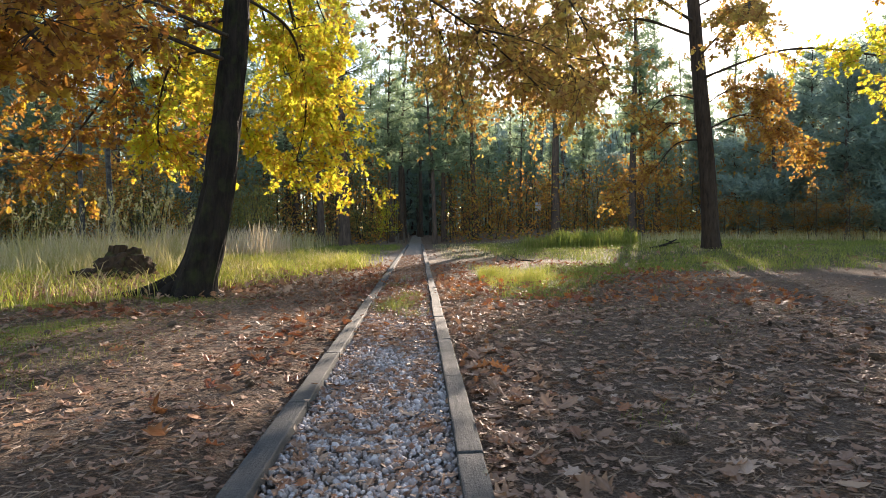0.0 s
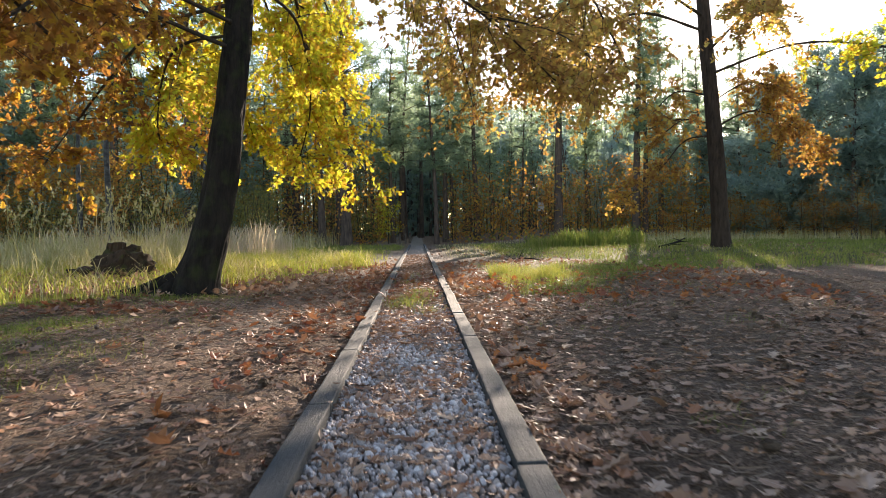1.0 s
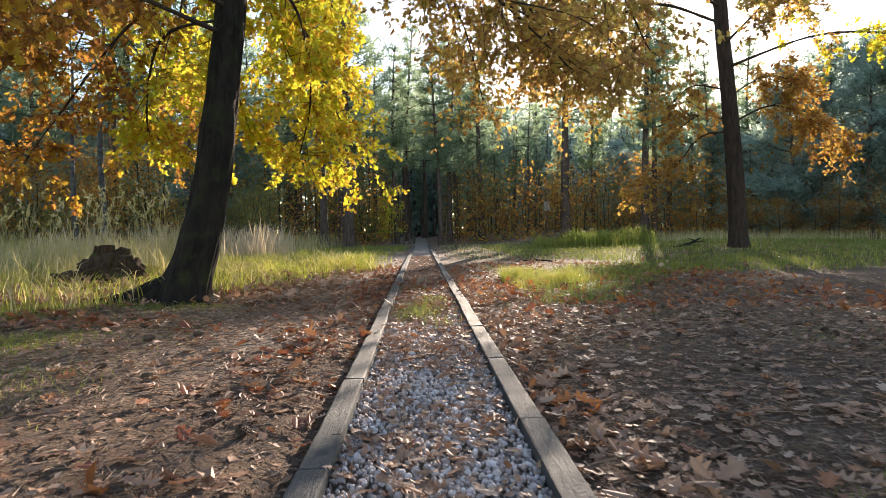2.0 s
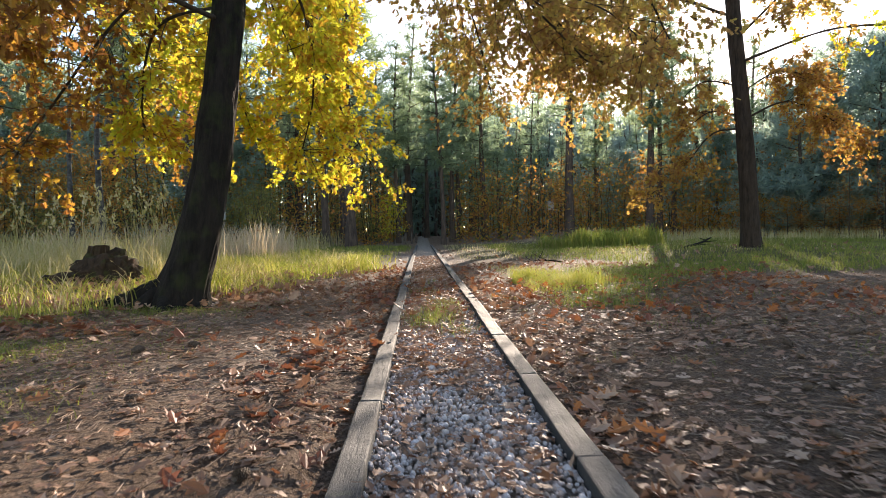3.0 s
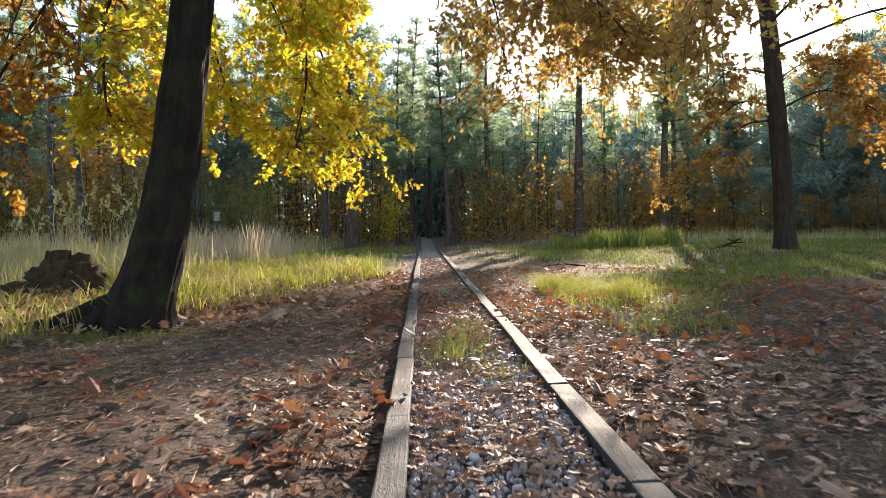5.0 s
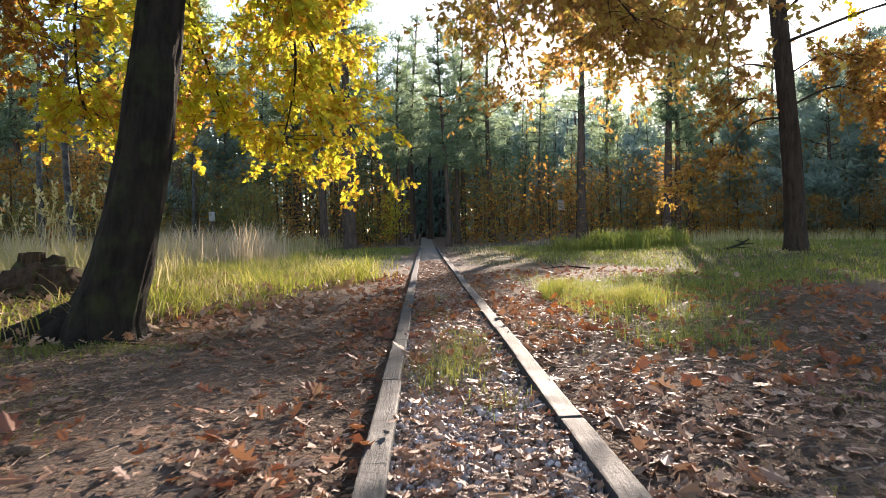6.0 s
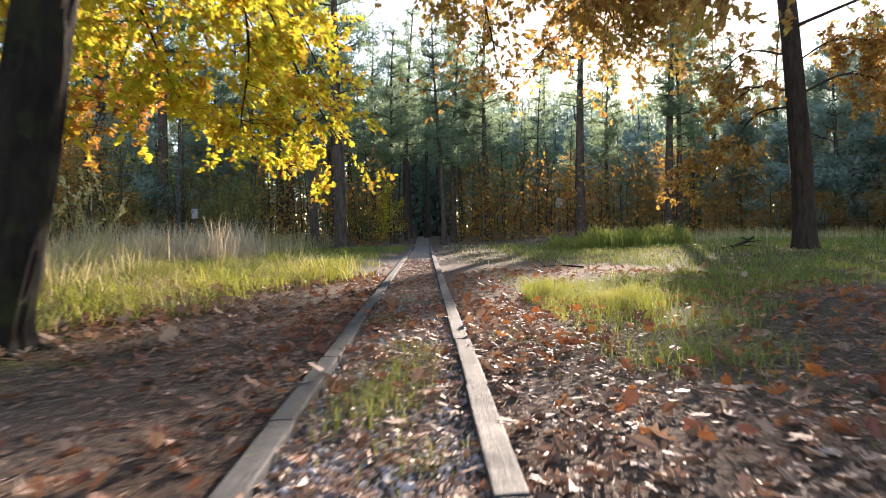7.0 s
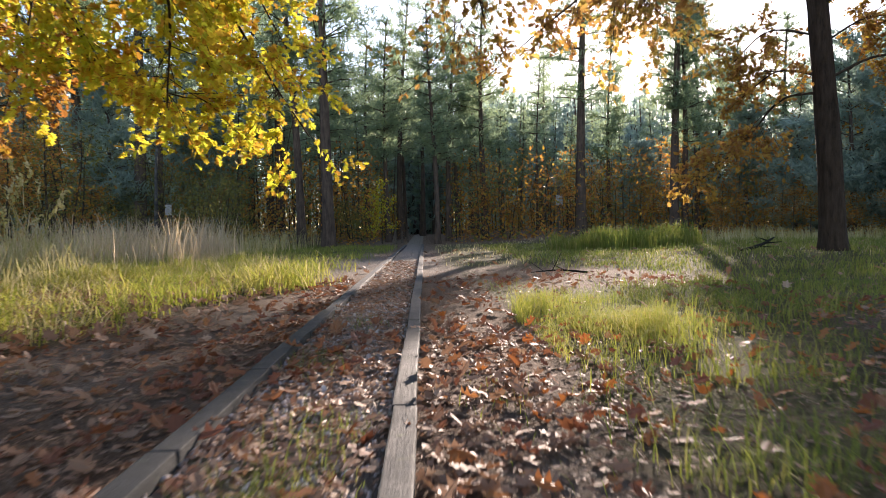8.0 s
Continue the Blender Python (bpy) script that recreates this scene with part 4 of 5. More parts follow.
clump = lambda x, y: 0.12 + 1.0 * step(0.4, 0.75, 0.65 * wave(x, y, 0.5, 41) + 0.35 * wave(x, y, 0.16, 42))
clear = lambda x, y: step(0.7, 1.0, np.hypot(x + 4.85, (y - 11.2) * 0.7)) * np.where((x < -3.2) & (y < 11.6), 0.35, 1.0)
tall_left = lambda x, y: grass_mask(x, y) * step(-3.4, -4.8, x + 0.25 * (y - 13)) * step(9.5, 12.5, y) * clump(x, y) * clear(x, y)
blades(42000, (-14, -2.4), (8.5, 24), tall_left, 0.68, 0.010, STRAW, "tall_grass", "tall dry straw-coloured grass on the bank", 0.75)
blades(5500, (-9.5, -4.0), (16.5, 22), lambda x, y: 0.15 + 0.85 * step(0.4, 0.7, wave(x, y, 1.4, 45)), 0.85, 0.011, SEED, "seeding_grass", "tall pale pinkish seeding grass on the bank", 0.45)
blades(12000, (-30, -4), (22, 36), lambda x, y: 0.9 + 0 * x, 0.75, 0.012, STRAW, "tall_grass", "tall pale grass along the edge of the wood", 0.4)
# this strip takes the brighter grass colour to look sunlit
blades(70000, (-8, -0.7), (7, 19), lambda x, y: grass_mask(x, y) * clump(x, y) * clear(x, y), 0.27, 0.010, LIT_GRASS, "grass", "sunlit green and yellowing grass beside the track", 1.2)
blades(16000, (-9, -0.8), (6, 20), lambda x, y: grass_mask(x, y) * clump(x + 3, y) * clear(x, y), 0.32, 0.009, STRAW, "dry_grass", "bleached dry grass stalks beside the track", 1.2)
blades(16000, (-5.2, -1.7), (5.0, 9.2), lambda x, y: 0.15 + 0.8 * step(0.35, 0.75, wave(x, y, 0.9, 91)), 0.055, 0.004, GRASS, "sparse_grass", "thin olive grass under the oak", 1.0)
blades(14000, (-9, -0.6), (18, 34), lambda x, y: grass_mask(x, y), 0.14, 0.012, GRASS, "grass", "short green turf along the track", 0.6)
blades(44000, (0.9, 7.0), (7.0, 14.5), lambda x, y: 0.75 * step(0.1, 1.0, grass_mask(x, y)) * clump(x, y), 0.115, 0.0045, GRASS, "grass_tuft", "dark green tussocky grass on a hummock among fallen leaves", 0.9)
# lit edge of the tussock: sun put into the blade colour
blades(27000, (0.95, 2.6), (7.8, 11.8), lambda x, y: step(0.3, 0.7, grass_mask(x, y)) * step(2.2, 1.7, x - 0.12 * (y - 9)) * step(8.2, 9.4, y) * clump(x, y + 5), 0.20, 0.0036, LIT_GRASS, "grass_tuft", "tussock of fine grass in a sunlit yellow-green", 0.85)
blades(60000, (2.5, 17), (9.5, 30), lambda x, y: grass_mask(x, y) * (0.4 + 0.6 * clump(x, y)), 0.13, 0.011, GRASS, "grass", "short sunlit green grass in the clearing", 1.0)
blades(9000, (0.6, 12), (17, 36), lambda x, y: 0.55 * grass_mask(x, y), 0.10, 0.012, STRAW, "grass", "thin bleached turf on sandy ground", 0.7)
blades(9000, (4.2, 9.0), (22.5, 27.5), lambda x, y: step(1.1, 0.6, np.hypot((x - 6.4) / 2.4, (y - 25) / 2.2) + 0.7 * (wave(x, y, 0.8, 77) - 0.5)), 0.62, 0.02, GRASS, "grass_clump", "lush knee-high green grass clump", 0.5)
blades(9000, (8, 34), (24, 36), lambda x, y: 0.9 + 0 * x, 0.45, 0.016, STRAW, "grass", "pale sunlit weeds at the edge of the clearing", 0.5)
blades(52000, (-5.5, -1.3), (2.2, 9.5), lambda x, y: 0.95 * step(0.42, 0.74, 0.7 * wave(x, y, 0.9, 51) + 0.3 * wave(x, y, 0.25, 53)) * step(-1.3, -2.2, x + 0.3 * (wave(x, y, 0.6, 54) - 0.5)), 0.05, 0.0035, GRASS, "sparse_grass", "sparse low grass sprouting through leaf litter", 0.8)
blades(12000, (0.7, 6.0), (2.0, 9.5), lambda x, y: 0.9 * step(0.62, 0.86, wave(x, y, 0.4, 52)), 0.055, 0.0035, GRASS, "sparse_grass", "few green blades sprouting through leaf litter", 0.8)


def track_grass():
    n = 1000
    cx, cy = rng.choice([(-0.02, 7.1), (0.05, 7.5), (-0.1, 6.8), (0.1, 8.0), (-0.15, 9.2), (0.12, 6.2), (0.0, 10.6)], n, p=[0.3, 0.2, 0.2, 0.1, 0.08, 0.06, 0.06]).T
    x, y = cx + rng.normal(0, 0.10, n), cy + rng.normal(0, 0.16, n)
    ok = np.abs(x) < 0.3
    x, y = x[ok], y[ok]
    n = len(x)
    h = rng.uniform(0.03, 0.11, n)
    s = Soup()
    s.add(BLADE, turns(rng.uniform(0, 6.28, n), np.zeros(n), np.zeros(n)), np.stack([np.full(n, 0.0035), h * rng.uniform(0.3, 1.6, n), h], -1), np.stack([x, y, 0 * x + 0.005], -1))
    tagged(part("track_grass", s, GRASS), "small green grass tufts growing through the gravel", "grass", kind="stuff")


track_grass()


def reeds():
    """Tall seeding grass stalks on the bank."""
    for cx, cy, n in ((-7.0, 15.5, 26), (-6.2, 16.2, 18), (-8.4, 15.0, 20)):
        s = Soup()
        for _ in range(n):
            a, h = rng.uniform(0, 6.28), rng.uniform(1.0, 1.9)
            o = np.array([cx + rng.normal(0, 0.35), cy + rng.normal(0, 0.35), 0.1])
            t = np.linspace(0, 1, 6)[:, None]
            line = o + np.array([0, 0, h]) * t + np.array([math.cos(a), math.sin(a), -0.2]) * rng.uniform(0.15, 0.6) * t ** 2
            s.tube(line, np.linspace(0.005, 0.002, 6), 3)
            m = 16
            at = line[-1] + (line[-2] - line[-1]) * rng.uniform(-0.3, 0.7, (m, 1)) + rng.normal(0, 0.012, (m, 3))
            s.add(SMALL_LEAF, aimed(np.tile(line[-1] - line[-2], (m, 1)) + rng.normal(0, 0.15, (m, 3)), rng.normal(0, 1, (m, 3))), rng.uniform(0.05, 0.10, m), at)
            for f in (1, 2, 3):
                s.add(BLADE, turns(rng.uniform(0, 6.28, 1), np.zeros(1), np.zeros(1)), np.array([[0.012, 0.45, 0.4]]), line[f][None])
        tagged(part("reed_grass", s, STRAW), "tall bleached seeding grass stalks on the bank", "grass", "reed clumps", "stuff")


reeds()

# ---------------------------------------------------------------- small things
def build_stump():
    x, y = -4.90, 11.35
    z = float(ground_z(x, y))
    st = thing("tree_stump", x, y, z, "rotten mossy tree stump with broken roots in grass", "stump")
    def lump(name, c, r, squash, seed, mat=STUMP_BARK):
        bm = bmesh.new()
        bmesh.ops.create_icosphere(bm, subdivisions=4, radius=1)
        for v in bm.verts:
            n1 = noise.fractal(v.co * 2.2 + Vector((seed, 0, 0)), 0.8, 2.2, 5)
            v.co = Vector(c) + Vector([a * b for a, b in zip(v.co, squash)]) * r * (1 + 0.38 * n1)
        part(name, bm, mat, st, smooth=True)
    lump("root_mass", (x + 0.12, y, z + 0.20), 0.36, (1.15, 1, 0.82), 1)
    lump("root", (x - 0.42, y - 0.05, z + 0.06), 0.26, (1.35, 0.9, 0.5), 4)
    lump("root", (x + 0.36, y - 0.16, z + 0.16), 0.26, (1.0, 0.9, 0.9), 7)
    s = trunk_mesh([(x - 0.06, y + 0.02, z + 0.15), (x - 0.05, y + 0.02, z + 0.35), (x - 0.02, y + 0.03, z + 0.56)], [0.19, 0.15, 0.135], 36, 0.035)
    s.v[0][-36:, 2] += 0.03 * np.sin(np.arange(36) * 1.7)
    s.loops.append(np.arange(69 * 36, 70 * 36))
    s.sizes.append(np.array([36]))
    part("stub", s, STUMP_BARK, st)


build_stump()


def box(bm, cx, cy, cz, sx, sy, sz):
    r = bmesh.ops.create_cube(bm, size=1)
    for v in r["verts"]:
        v.co = Vector((cx + v.co.x * sx, cy + v.co.y * sy, cz + v.co.z * sz))
    bmesh.ops.bevel(bm, geom=list({e for v in r["verts"] for e in v.link_edges}), offset=min(sx, sy, sz) * 0.15, segments=1, affect="EDGES")


def sign_post(x, y):
    z = float(ground_z(x, y))
    p = thing("sign_post", x, y, z, "dark wooden post with a small pale notice board", "sign")
    bm = bmesh.new()
    box(bm, x, y, z + 1.15, 0.14, 0.14, 2.4)
    part("post", bm, OLD_WOOD, p)
    bm = bmesh.new()
    box(bm, x, y - 0.11, z + 1.75, 0.34, 0.05, 0.52)
    part("board", bm, SIGN, p, "pale board")
    bm = bmesh.new()
    box(bm, x, y - 0.05, z + 2.42, 0.6, 0.4, 0.07)
    part("cap", bm, OLD_WOOD, p)


sign_post(*at_angle(bearing(953), 39.0))


def plate_sign(x, y):
    z = float(ground_z(x, y))
    p = thing("marker_post", x, y, z, "short dark stake with a white plate at the wood's edge", "sign")
    bm = bmesh.new()
    box(bm, x, y, z + 0.8, 0.12, 0.12, 1.7)
    part("stake", bm, OLD_WOOD, p)
    bm = bmesh.new()
    box(bm, x, y - 0.09, z + 1.45, 0.21, 0.03, 0.34)
    part("plate", bm, SIGN, p, "white plate")


plate_sign(*at_angle(bearing(398), 28.0))
for col, far in ((706, 38.0), (716, 38.5), (724, 39.5)):
    sx, sy = at_angle(bearing(col), far)
    bm = bmesh.new()
    box(bm, sx, sy, float(ground_z(sx, sy)) + 0.28, 0.11, 0.11, 0.7)
    tagged(part("bollard", bm, OLD_WOOD), "short dark wooden bollard at the track's end", "bollard", "bollards at the track's end")


def fallen_branch(points, r, name="fallen_branch"):
    s = Soup()
    line = curve([(x, y, float(ground_z(x, y)) + h) for x, y, h in points], 14)
    s.tube(line, np.linspace(r, r * 0.35, 14), 7, True)
    for f in (5, 8, 10):
        d = unit(rng.normal(size=3) * [1, 1, 0.3] + [0, 0, 0.35])
        s.tube(line[f] + np.outer(np.linspace(0, 0.35, 4), d), np.linspace(r * 0.4, r * 0.12, 4), 5)
    tagged(part(name, s, OAK_BARK, smooth=True), "bare broken branch lying in the grass", "branch")


fallen_branch([(7.0, 18.9, 0.02), (7.6, 19.3, 0.10), (8.1, 19.7, 0.24)], 0.05)
fallen_branch([(2.9, 15.4, 0.02), (2.5, 15.55, 0.05), (2.1, 15.8, 0.02)], 0.018)


def litter(n, xs, ys, keep, size, mat, name, label, lift=0.006, tilt=0.16):
    """Fallen leaves strewn over the ground."""
    x, y = rng.uniform(*xs, n), rng.uniform(*ys, n)
    ok = (rng.uniform(size=n) < keep(x, y)) & (np.hypot(x + 2.65, y - 8.45) > 0.42) & (np.hypot(x - 8.62, y - 18.4) > 0.5)
    x, y = x[ok], y[ok]
    on = (np.abs(np.abs(x) - 0.367) < 0.075) & (rng.uniform(size=len(x)) < 0.93)
    x, y = x[~on], y[~on]
    rail = np.abs(np.abs(x) - 0.367) < 0.075
    z = np.where(rail, 0.066, ground_z(x, y) + np.where(np.abs(x) < 0.34, 0.022, 0)) + lift + 0.02 * rng.uniform(size=len(x)) ** 2
    shapes = [oak_leaf(f, c, u) for f, c, u in ((0.15, 0.4, 0.4), (-0.2, -0.4, 0), (0.35, 0.7, 0.7), (0.05, 0.15, 0), (0.4, -0.3, -0.7), (-0.3, 0.6, 1.0), (0.7, 0.9, 0.3), (-0.6, -0.5, 0.2))]
    which = rng.integers(0, len(shapes), len(x))
    s = Soup()
    turn, L = spin(len(x), tilt), size * rng.uniform(0.5, 1.25, len(x)) * np.where(rng.uniform(size=len(x)) < 0.3, 0.6, 1)
    for k, shape in enumerate(shapes):
        w = which == k
        wide = L[w] * rng.uniform(0.75, 1.1, w.sum())
        s.add(shape, turn[w], np.stack([wide, L[w], L[w]], -1), np.stack([x, y, z], -1)[w])
    return tagged(part(name, s, mat), label, "leaves", kind="stuff")


patchy = lambda x, y: 0.22 + 0.95 * step(0.4, 0.75, wave(x, y, 0.8, 61) * 0.6 + wave(x, y, 0.25, 62) * 0.4)
off_track = lambda x, y: np.where(np.abs(x) < 0.44, 0.0, 1.0)
litter(15000, (0.4, 6.5), (1.0, 10.5), lambda x, y: patchy(x, y) * off_track(x, y) * (1 - 0.85 * grass_mask(x, y)) * (1 - 0.75 * step(5.0, 7.0, y) * step(1.0, 1.8, x)), 0.078, FALLEN, "fallen_leaves", "dry brown oak leaves scattered over dark soil")
litter(1500, (0.42, 1.15), (1.2, 11), lambda x, y: step(1.15, 0.5, x), 0.09, FALLEN, "fallen_leaves", "dry curled oak leaves drifted against the timber", 0.01, 0.4)
litter(9000, (-6.5, -0.4), (1.0, 11), lambda x, y: patchy(x, y) * off_track(x, y) * (1 - 0.55 * grass_mask(x, y)), 0.078, FALLEN, "fallen_leaves", "dry brown and pale oak leaves over sandy soil")
litter(3400, (-1.35, -0.4), (2.5, 15), lambda x, y: step(-1.35, -0.6, x) * (0.2 + 0.8 * wave(x, y, 0.7, 66)) * (0.35 + 0.65 * step(3.5, 6, y)), 0.09, FALLEN_RED, "fallen_leaves", "dark red oak leaves drifted along the timber", 0.012, 0.4)
litter(2600, (-6, -1.4), (5.5, 11.5), lambda x, y: step(0.45, 0.7, wave(x, y, 0.8, 67)), 0.11, FALLEN_RED, "fallen_leaves", "reddish oak leaves at the edge of the grass", 0.02, 0.35)
litter(1100, (-0.31, 0.31), (1.2, 6.0), lambda x, y: 0.15 + 0.9 * step(0.35, 0.8, wave(x, y, 0.35, 63)), 0.062, FALLEN, "fallen_leaves", "few dry leaves lying on the white gravel")
litter(3000, (-0.31, 0.31), (4.6, 20), lambda x, y: 0.4 + 0.6 * wave(x, y, 0.5, 64), 0.075, FALLEN, "fallen_leaves", "dry leaves covering the gravel")
litter(2600, (0.45, 4.2), (6.0, 15), lambda x, y: (0.2 + 0.8 * wave(x, y, 0.6, 65)) * (1 - 0.6 * grass_mask(x, y)), 0.085, FALLEN_RED, "fallen_leaves", "orange-brown leaves round the grass patch", 0.05, 0.4)
litter(1500, (-9, 10), (-6, 9), lambda x, y: np.where((x > -5) & (x < 6) & (y > 1.5), 0.0, 0.8), 0.11, FALLEN, "fallen_leaves", "scattered dry leaves on the path behind")
litter(4500, (-7, -1.2), (8, 15), lambda x, y: 0.3 + 0.7 * wave(x, y, 0.7, 68), 0.11, FALLEN, "fallen_leaves", "dry leaves caught in the grass", 0.05, 0.5)
litter(760, (0.5, 4.5), (6.3, 11), lambda x, y: 0.3 + 0.7 * wave(x, y, 0.5, 69), 0.085, ORANGE, "fallen_leaves", "orange oak leaves lying in the sparse grass", 0.03, 0.45)
litter(3000, (-9, 12), (10, 24), lambda x, y: 0.5 * patchy(x, y) * off_track(x, y), 0.12, FALLEN, "fallen_leaves", "scattered leaves in the clearing's grass", 0.04, 0.4)
litter(70, (0.44, 0.72), (3.4, 4.8), lambda x, y: np.exp(-((y - 3.95) / 0.35) ** 2), 0.088, ORANGE, "fallen_leaves", "bright orange oak leaves drifted beside the timber", 0.02, 0.45)
litter(260, (-0.33, 0.33), (7, 10.5), lambda x, y: 0.5 + 0 * x, 0.11, FALLEN_RED, "fallen_leaves", "orange leaves on the gravel", 0.02, 0.4)


def leaf_crumbs():
    """Broken bits of leaf and bark over the soil."""
    n = 46000
    x, y = rng.uniform(-5, 6, n), 1.2 + 9 * rng.uniform(size=n) ** 1.3
    ok = (np.abs(x) > 0.43) & (rng.uniform(size=n) < (0.25 + wave(x, y, 0.6, 81)) * (1 - 0.7 * step(5.0, 7.0, y) * step(1.0, 1.8, x)))
    x, y = x[ok], y[ok]
    n = len(x)
    s = Soup()
    s.add(SMALL_LEAF, spin(n, 0.25), np.stack([rng.uniform(0.5, 1.6, n), np.ones(n), np.ones(n)], -1) * rng.uniform(0.012, 0.05, (n, 1)), np.stack([x, y, ground_z(x, y) + 0.006 + 0.012 * rng.uniform(size=n)], -1))
    tagged(part("leaf_crumbs", s, FALLEN), "crumbled brown and pale leaf litter over the soil", "litter", kind="stuff")


leaf_crumbs()


def gravel_crumbs():
    n = 9000
    x, y = rng.uniform(-0.31, 0.325, n), 1.5 + 14 * rng.uniform(size=n) ** 1.5
    ok = rng.uniform(size=n) < 0.12 + 0.9 * step(0.45, 0.8, 0.6 * wave(x, y, 0.3, 83) + 0.4 * wave(x, y, 0.1, 84)) + 0.5 * step(5, 7, y)
    x, y = x[ok], y[ok]
    n = len(x)
    s = Soup()
    s.add(SMALL_LEAF, spin(n, 0.4), np.stack([rng.uniform(0.4, 1.5, n), np.ones(n), np.ones(n)], -1) * rng.uniform(0.015, 0.055, (n, 1)), np.stack([x, y, 0.018 + 0.016 * rng.uniform(size=n)], -1))
    tagged(part("leaf_crumbs", s, FALLEN), "broken brown leaf bits among the gravel", "litter", kind="stuff")


gravel_crumbs()


def picked_leaves():
    """The large leaves that lie singly beside the track."""
    shapes = []
    for f, c, u in ((0.12, 0.35, 0.2), (-0.2, -0.4, 0), (0.3, 0.6, 0.5), (0.08, 0.2, 0)):
        s = Soup()
        v, faces = oak_leaf(f, c, u)
        s.add((v, faces), np.eye(3)[None], np.ones(1), np.zeros((1, 3)))
        s.tube([(0, -0.28, 0.03), (0, -0.1, 0.0), (0, 0.02, 0.0)], [0.008, 0.009, 0.01], 4)
        for mat, key in ((PICK, "dry"), (FALLEN_RED, "red")):
            me = s.mesh("leaf_" + key)
            me.materials.append(mat)
            shapes.append((me, key))
    for k in range(150):
        side = k % 5
        x = rng.uniform(0.46, 1.3) if side < 2 else rng.uniform(1.0, 4.2) if side == 2 else rng.uniform(-3.2, -0.5) if side == 3 else rng.uniform(-0.3, 0.3)
        y = rng.uniform(2.0, 6.5)
        me, key = shapes[rng.integers(0, 8)]
        ob = new("fallen_leaf", me)
        L = rng.uniform(0.065, 0.115) * (0.75 if side == 4 else 1)
        z = float(ground_z(x, y)) + (0.035 if abs(x) < 0.34 else 0.022)
        ob.matrix_basis = pose(x, y, z, rng.normal(0, 10), rng.normal(0, 12), rng.uniform(0, 360)) @ Matrix.Diagonal((L * rng.uniform(0.8, 1.1), L, L, 1))
        where = "white gravel" if abs(x) < 0.34 else "dark soil beside the timber"
        tagged(ob, ("dry pale brown lobed oak leaf on " if key == "dry" else "reddish lobed oak leaf on ") + where, "leaf", "fallen leaves")


def picked_material():
    k = Nodes("single_dry_leaf")
    obj = k.node("ShaderNodeObjectInfo").outputs["Random"]
    c = k.ramp(obj, [(0.0, (0.24, 0.13, 0.08)), (0.35, (0.34, 0.20, 0.125)), (0.7, (0.42, 0.26, 0.17)), (1.0, (0.54, 0.38, 0.27))])
    c = k.mix(k.math("MULTIPLY", k.noise(45, 5), 0.6), c, (0.16, 0.085, 0.05))
    k.bump(k.noise(120, 3), 0.5, 0.003)
    return k.finish(c, 0.6, 0.3, 0.15)


PICK = picked_material()
picked_leaves()


def needle_litter():
    n = 42000
    x, y = rng.uniform(-4.5, 5.5, n), 1.2 + 7.5 * rng.uniform(size=n) ** 1.4
    ok = (np.abs(x) > 0.43)
    x, y = x[ok], y[ok]
    n = len(x)
    s = Soup()
    s.add(NEEDLE_SHAPE, turns(rng.uniform(0, 6.28, n), rng.normal(0.05, 0.1, n), rng.uniform(0, 6.28, n)), np.stack([np.full(n, 0.005), rng.uniform(0.05, 0.12, n), np.ones(n)], -1), np.stack([x, y, ground_z(x, y) + 0.006 + 0.012 * rng.uniform(size=n)], -1))
    tagged(part("needle_litter", s, DRY_NEEDLE), "dry brown pine needles strewn over the soil", "needles", kind="stuff")


needle_litter()


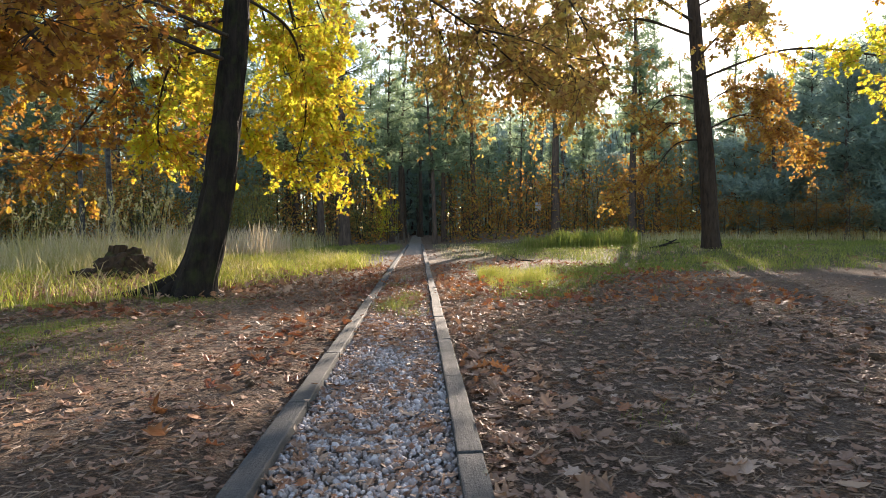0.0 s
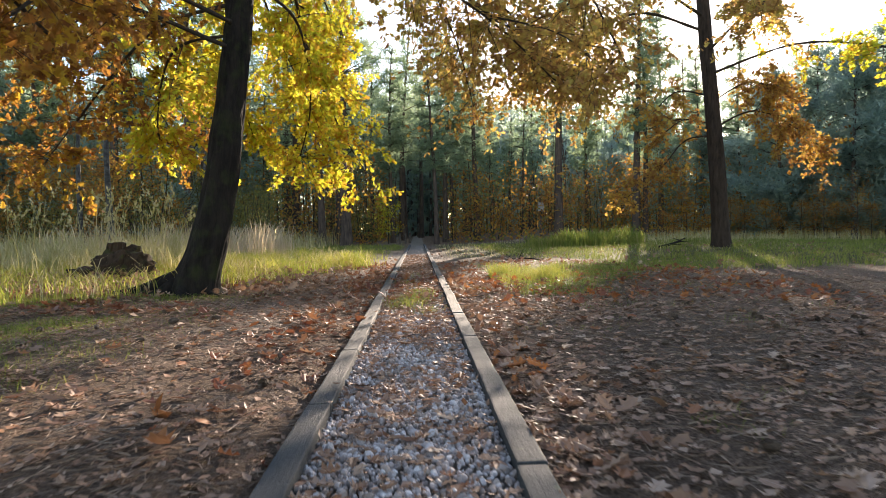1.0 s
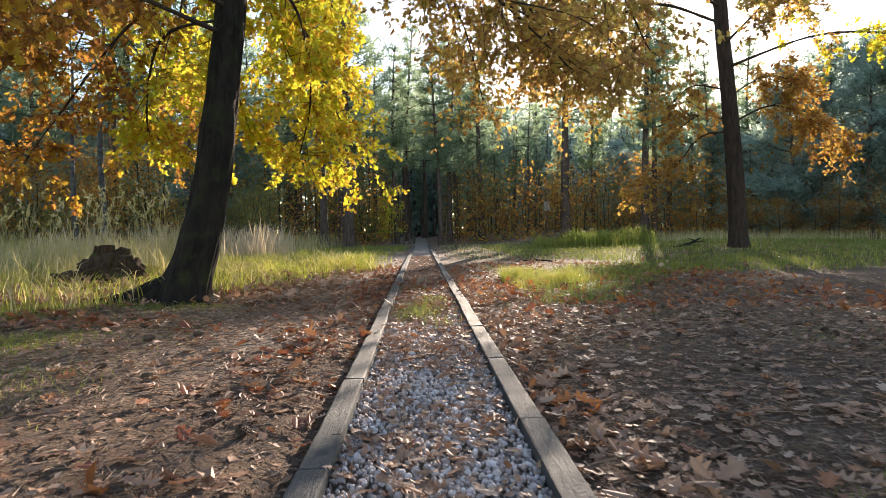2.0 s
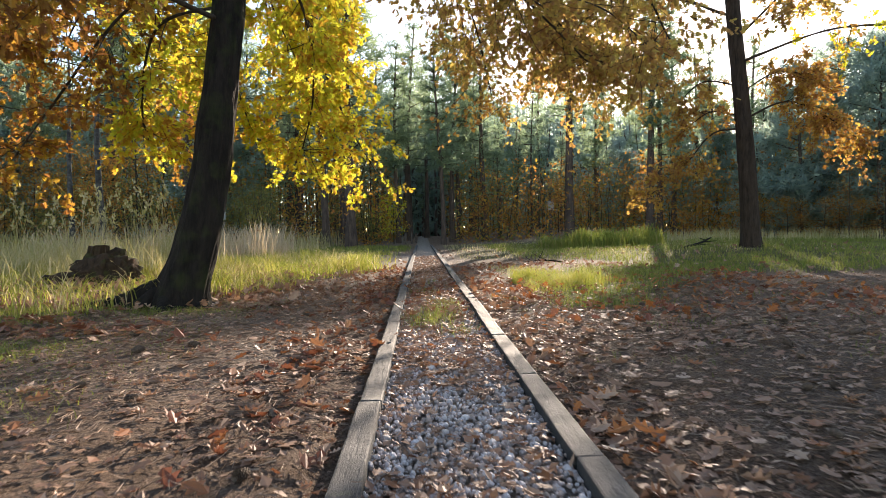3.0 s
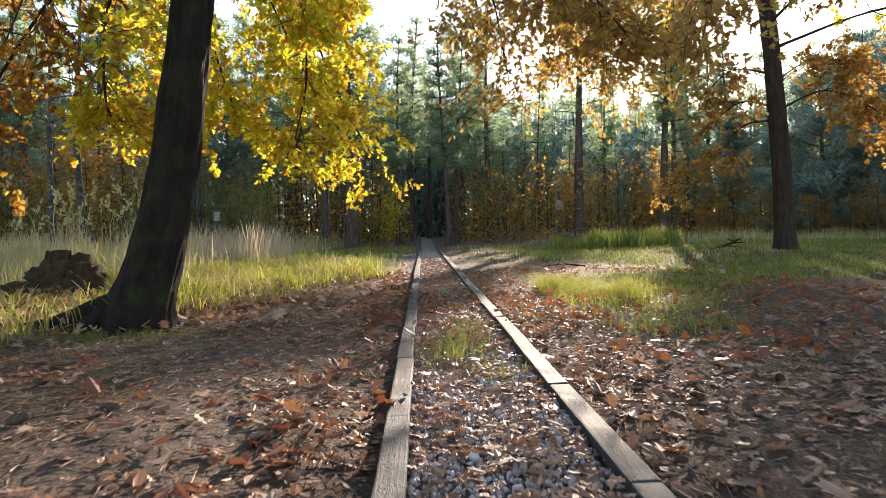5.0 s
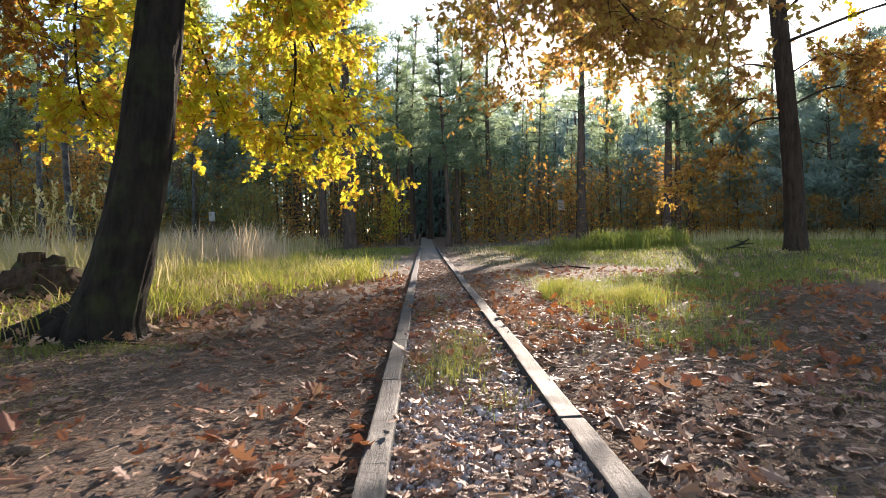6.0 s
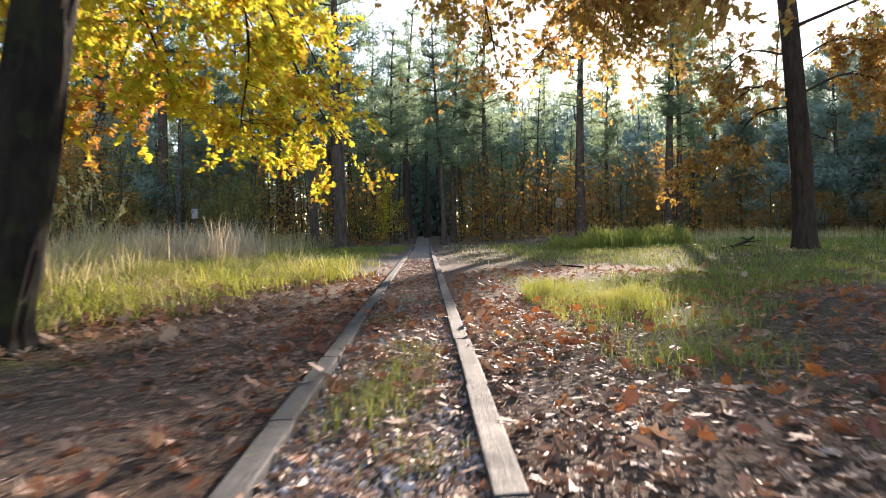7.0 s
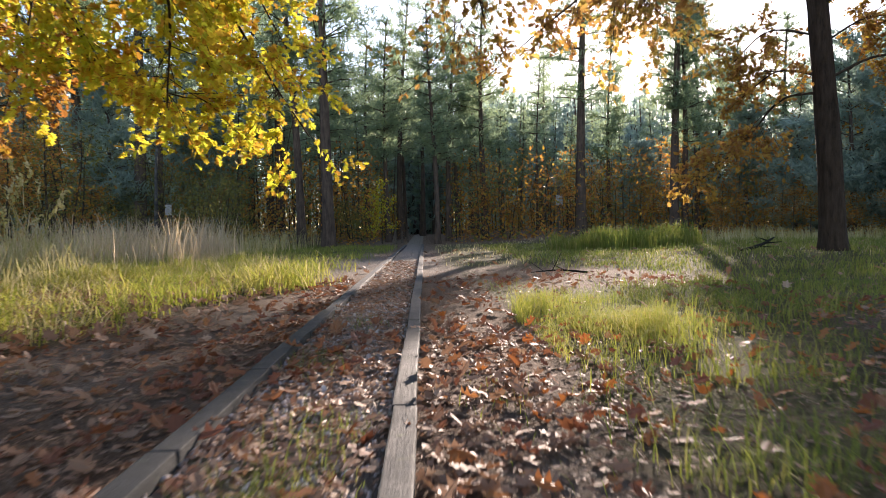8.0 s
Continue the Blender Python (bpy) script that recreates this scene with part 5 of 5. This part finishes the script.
def pine_cones():
    s = Soup()
    rows = 9
    for k in range(rows):
        f = (k + 0.5) / rows
        r = 0.5 * math.sin(math.pi * (0.12 + 0.80 * f)) * 0.8
        m = 9
        a = np.arange(m) * 2 * np.pi / m + k * 0.35
        way = np.stack([np.cos(a), np.sin(a), np.full(m, 0.55)], -1)
        s.add((np.array([(-0.3, 0, 0), (0.3, 0, 0), (0.42, 0.7, 0.05), (0, 1.0, 0.12), (-0.42, 0.7, 0.05), (0, 0.5, -0.2)], float), [(0, 1, 2, 3, 4), (1, 0, 5), (2, 1, 5), (4, 5, 0), (3, 2, 5), (4, 3, 5)]),
              aimed(way, np.tile([0, 0, 1.0], (m, 1))), np.full(m, 0.42 * r + 0.12), np.stack([np.cos(a) * r * 0.45, np.sin(a) * r * 0.45, np.full(m, f - 0.5)], -1))
    me = s.mesh("pine_cone")
    me.materials.append(CONE)
    for k in range(130):
        x, y = rng.normal(2.9, 1.1), rng.uniform(2.0, 7.5)
        if k % 7 == 0:
            x = rng.uniform(-3.5, -0.6)
        if abs(x) < 0.5:
            x = 0.6 + rng.uniform(0, 0.6)
        L = rng.uniform(0.045, 0.075)
        ob = new("pine_cone", me)
        ob.matrix_basis = pose(x, y, float(ground_z(x, y)) + 0.32 * L, 90 + rng.normal(0, 15), 0, rng.uniform(0, 360)) @ Matrix.Diagonal((L * 0.8, L * 0.8, L, 1))
        tagged(ob, "open brown pine cone lying on needle litter", "pine cone", "pine cones")


pine_cones()

# ---------------------------------------------------------------- gravel between the timbers
def gravel():
    bed = thing("gravel_bed", 0, 2.0, 0, "crushed white stone between the timbers, partly covered by litter", "gravel", kind="structure")
    big = [stone_shape(2, k) for k in range(6)]
    low = [stone_shape(1, 20 + k) for k in range(6)]
    meshes = []
    for v, f in big:
        s = Soup()
        s.add((v, f), np.eye(3)[None], np.ones(1), np.zeros((1, 3)))
        me = s.mesh("pebble")
        me.materials.append(STONE)
        meshes.append(me)
    for k in range(290):
        p = new("pebble", meshes[rng.integers(0, 6)])
        p.parent = bed
        d = rng.uniform(0.015, 0.030)
        m = pose(rng.uniform(-0.3, 0.31), rng.uniform(1.6, 4.0) - 2.0, 0.012 + 0.3 * d, rng.uniform(0, 360), rng.uniform(0, 360), rng.uniform(0, 360))
        p.matrix_basis = m @ Matrix.Diagonal((d, d, d * 0.8, 1))
    rest = Soup()
    for shapes, n, y0, y1 in ((big, 2400, 1.7, 2.7), (low, 8200, 2.6, 6.4), (low, 3200, 6.2, 12), (low, 500, 12, 20), (low, 1200, -3, 1.7)):
        for shape in shapes:
            m = n // len(shapes)
            x, y = rng.uniform(-0.315, 0.33, m), rng.uniform(y0, y1, m)
            d = rng.gamma(5, 0.0026, m) + 0.005
            rest.add(shape, turns(*rng.uniform(0, 6.28, (3, m))), d, np.stack([x, y, 0.004 + 0.35 * d + 0.008 * rng.uniform(size=m)], -1))
    tagged(part("loose_stones", rest, STONE, bed), kind="stuff")


gravel()
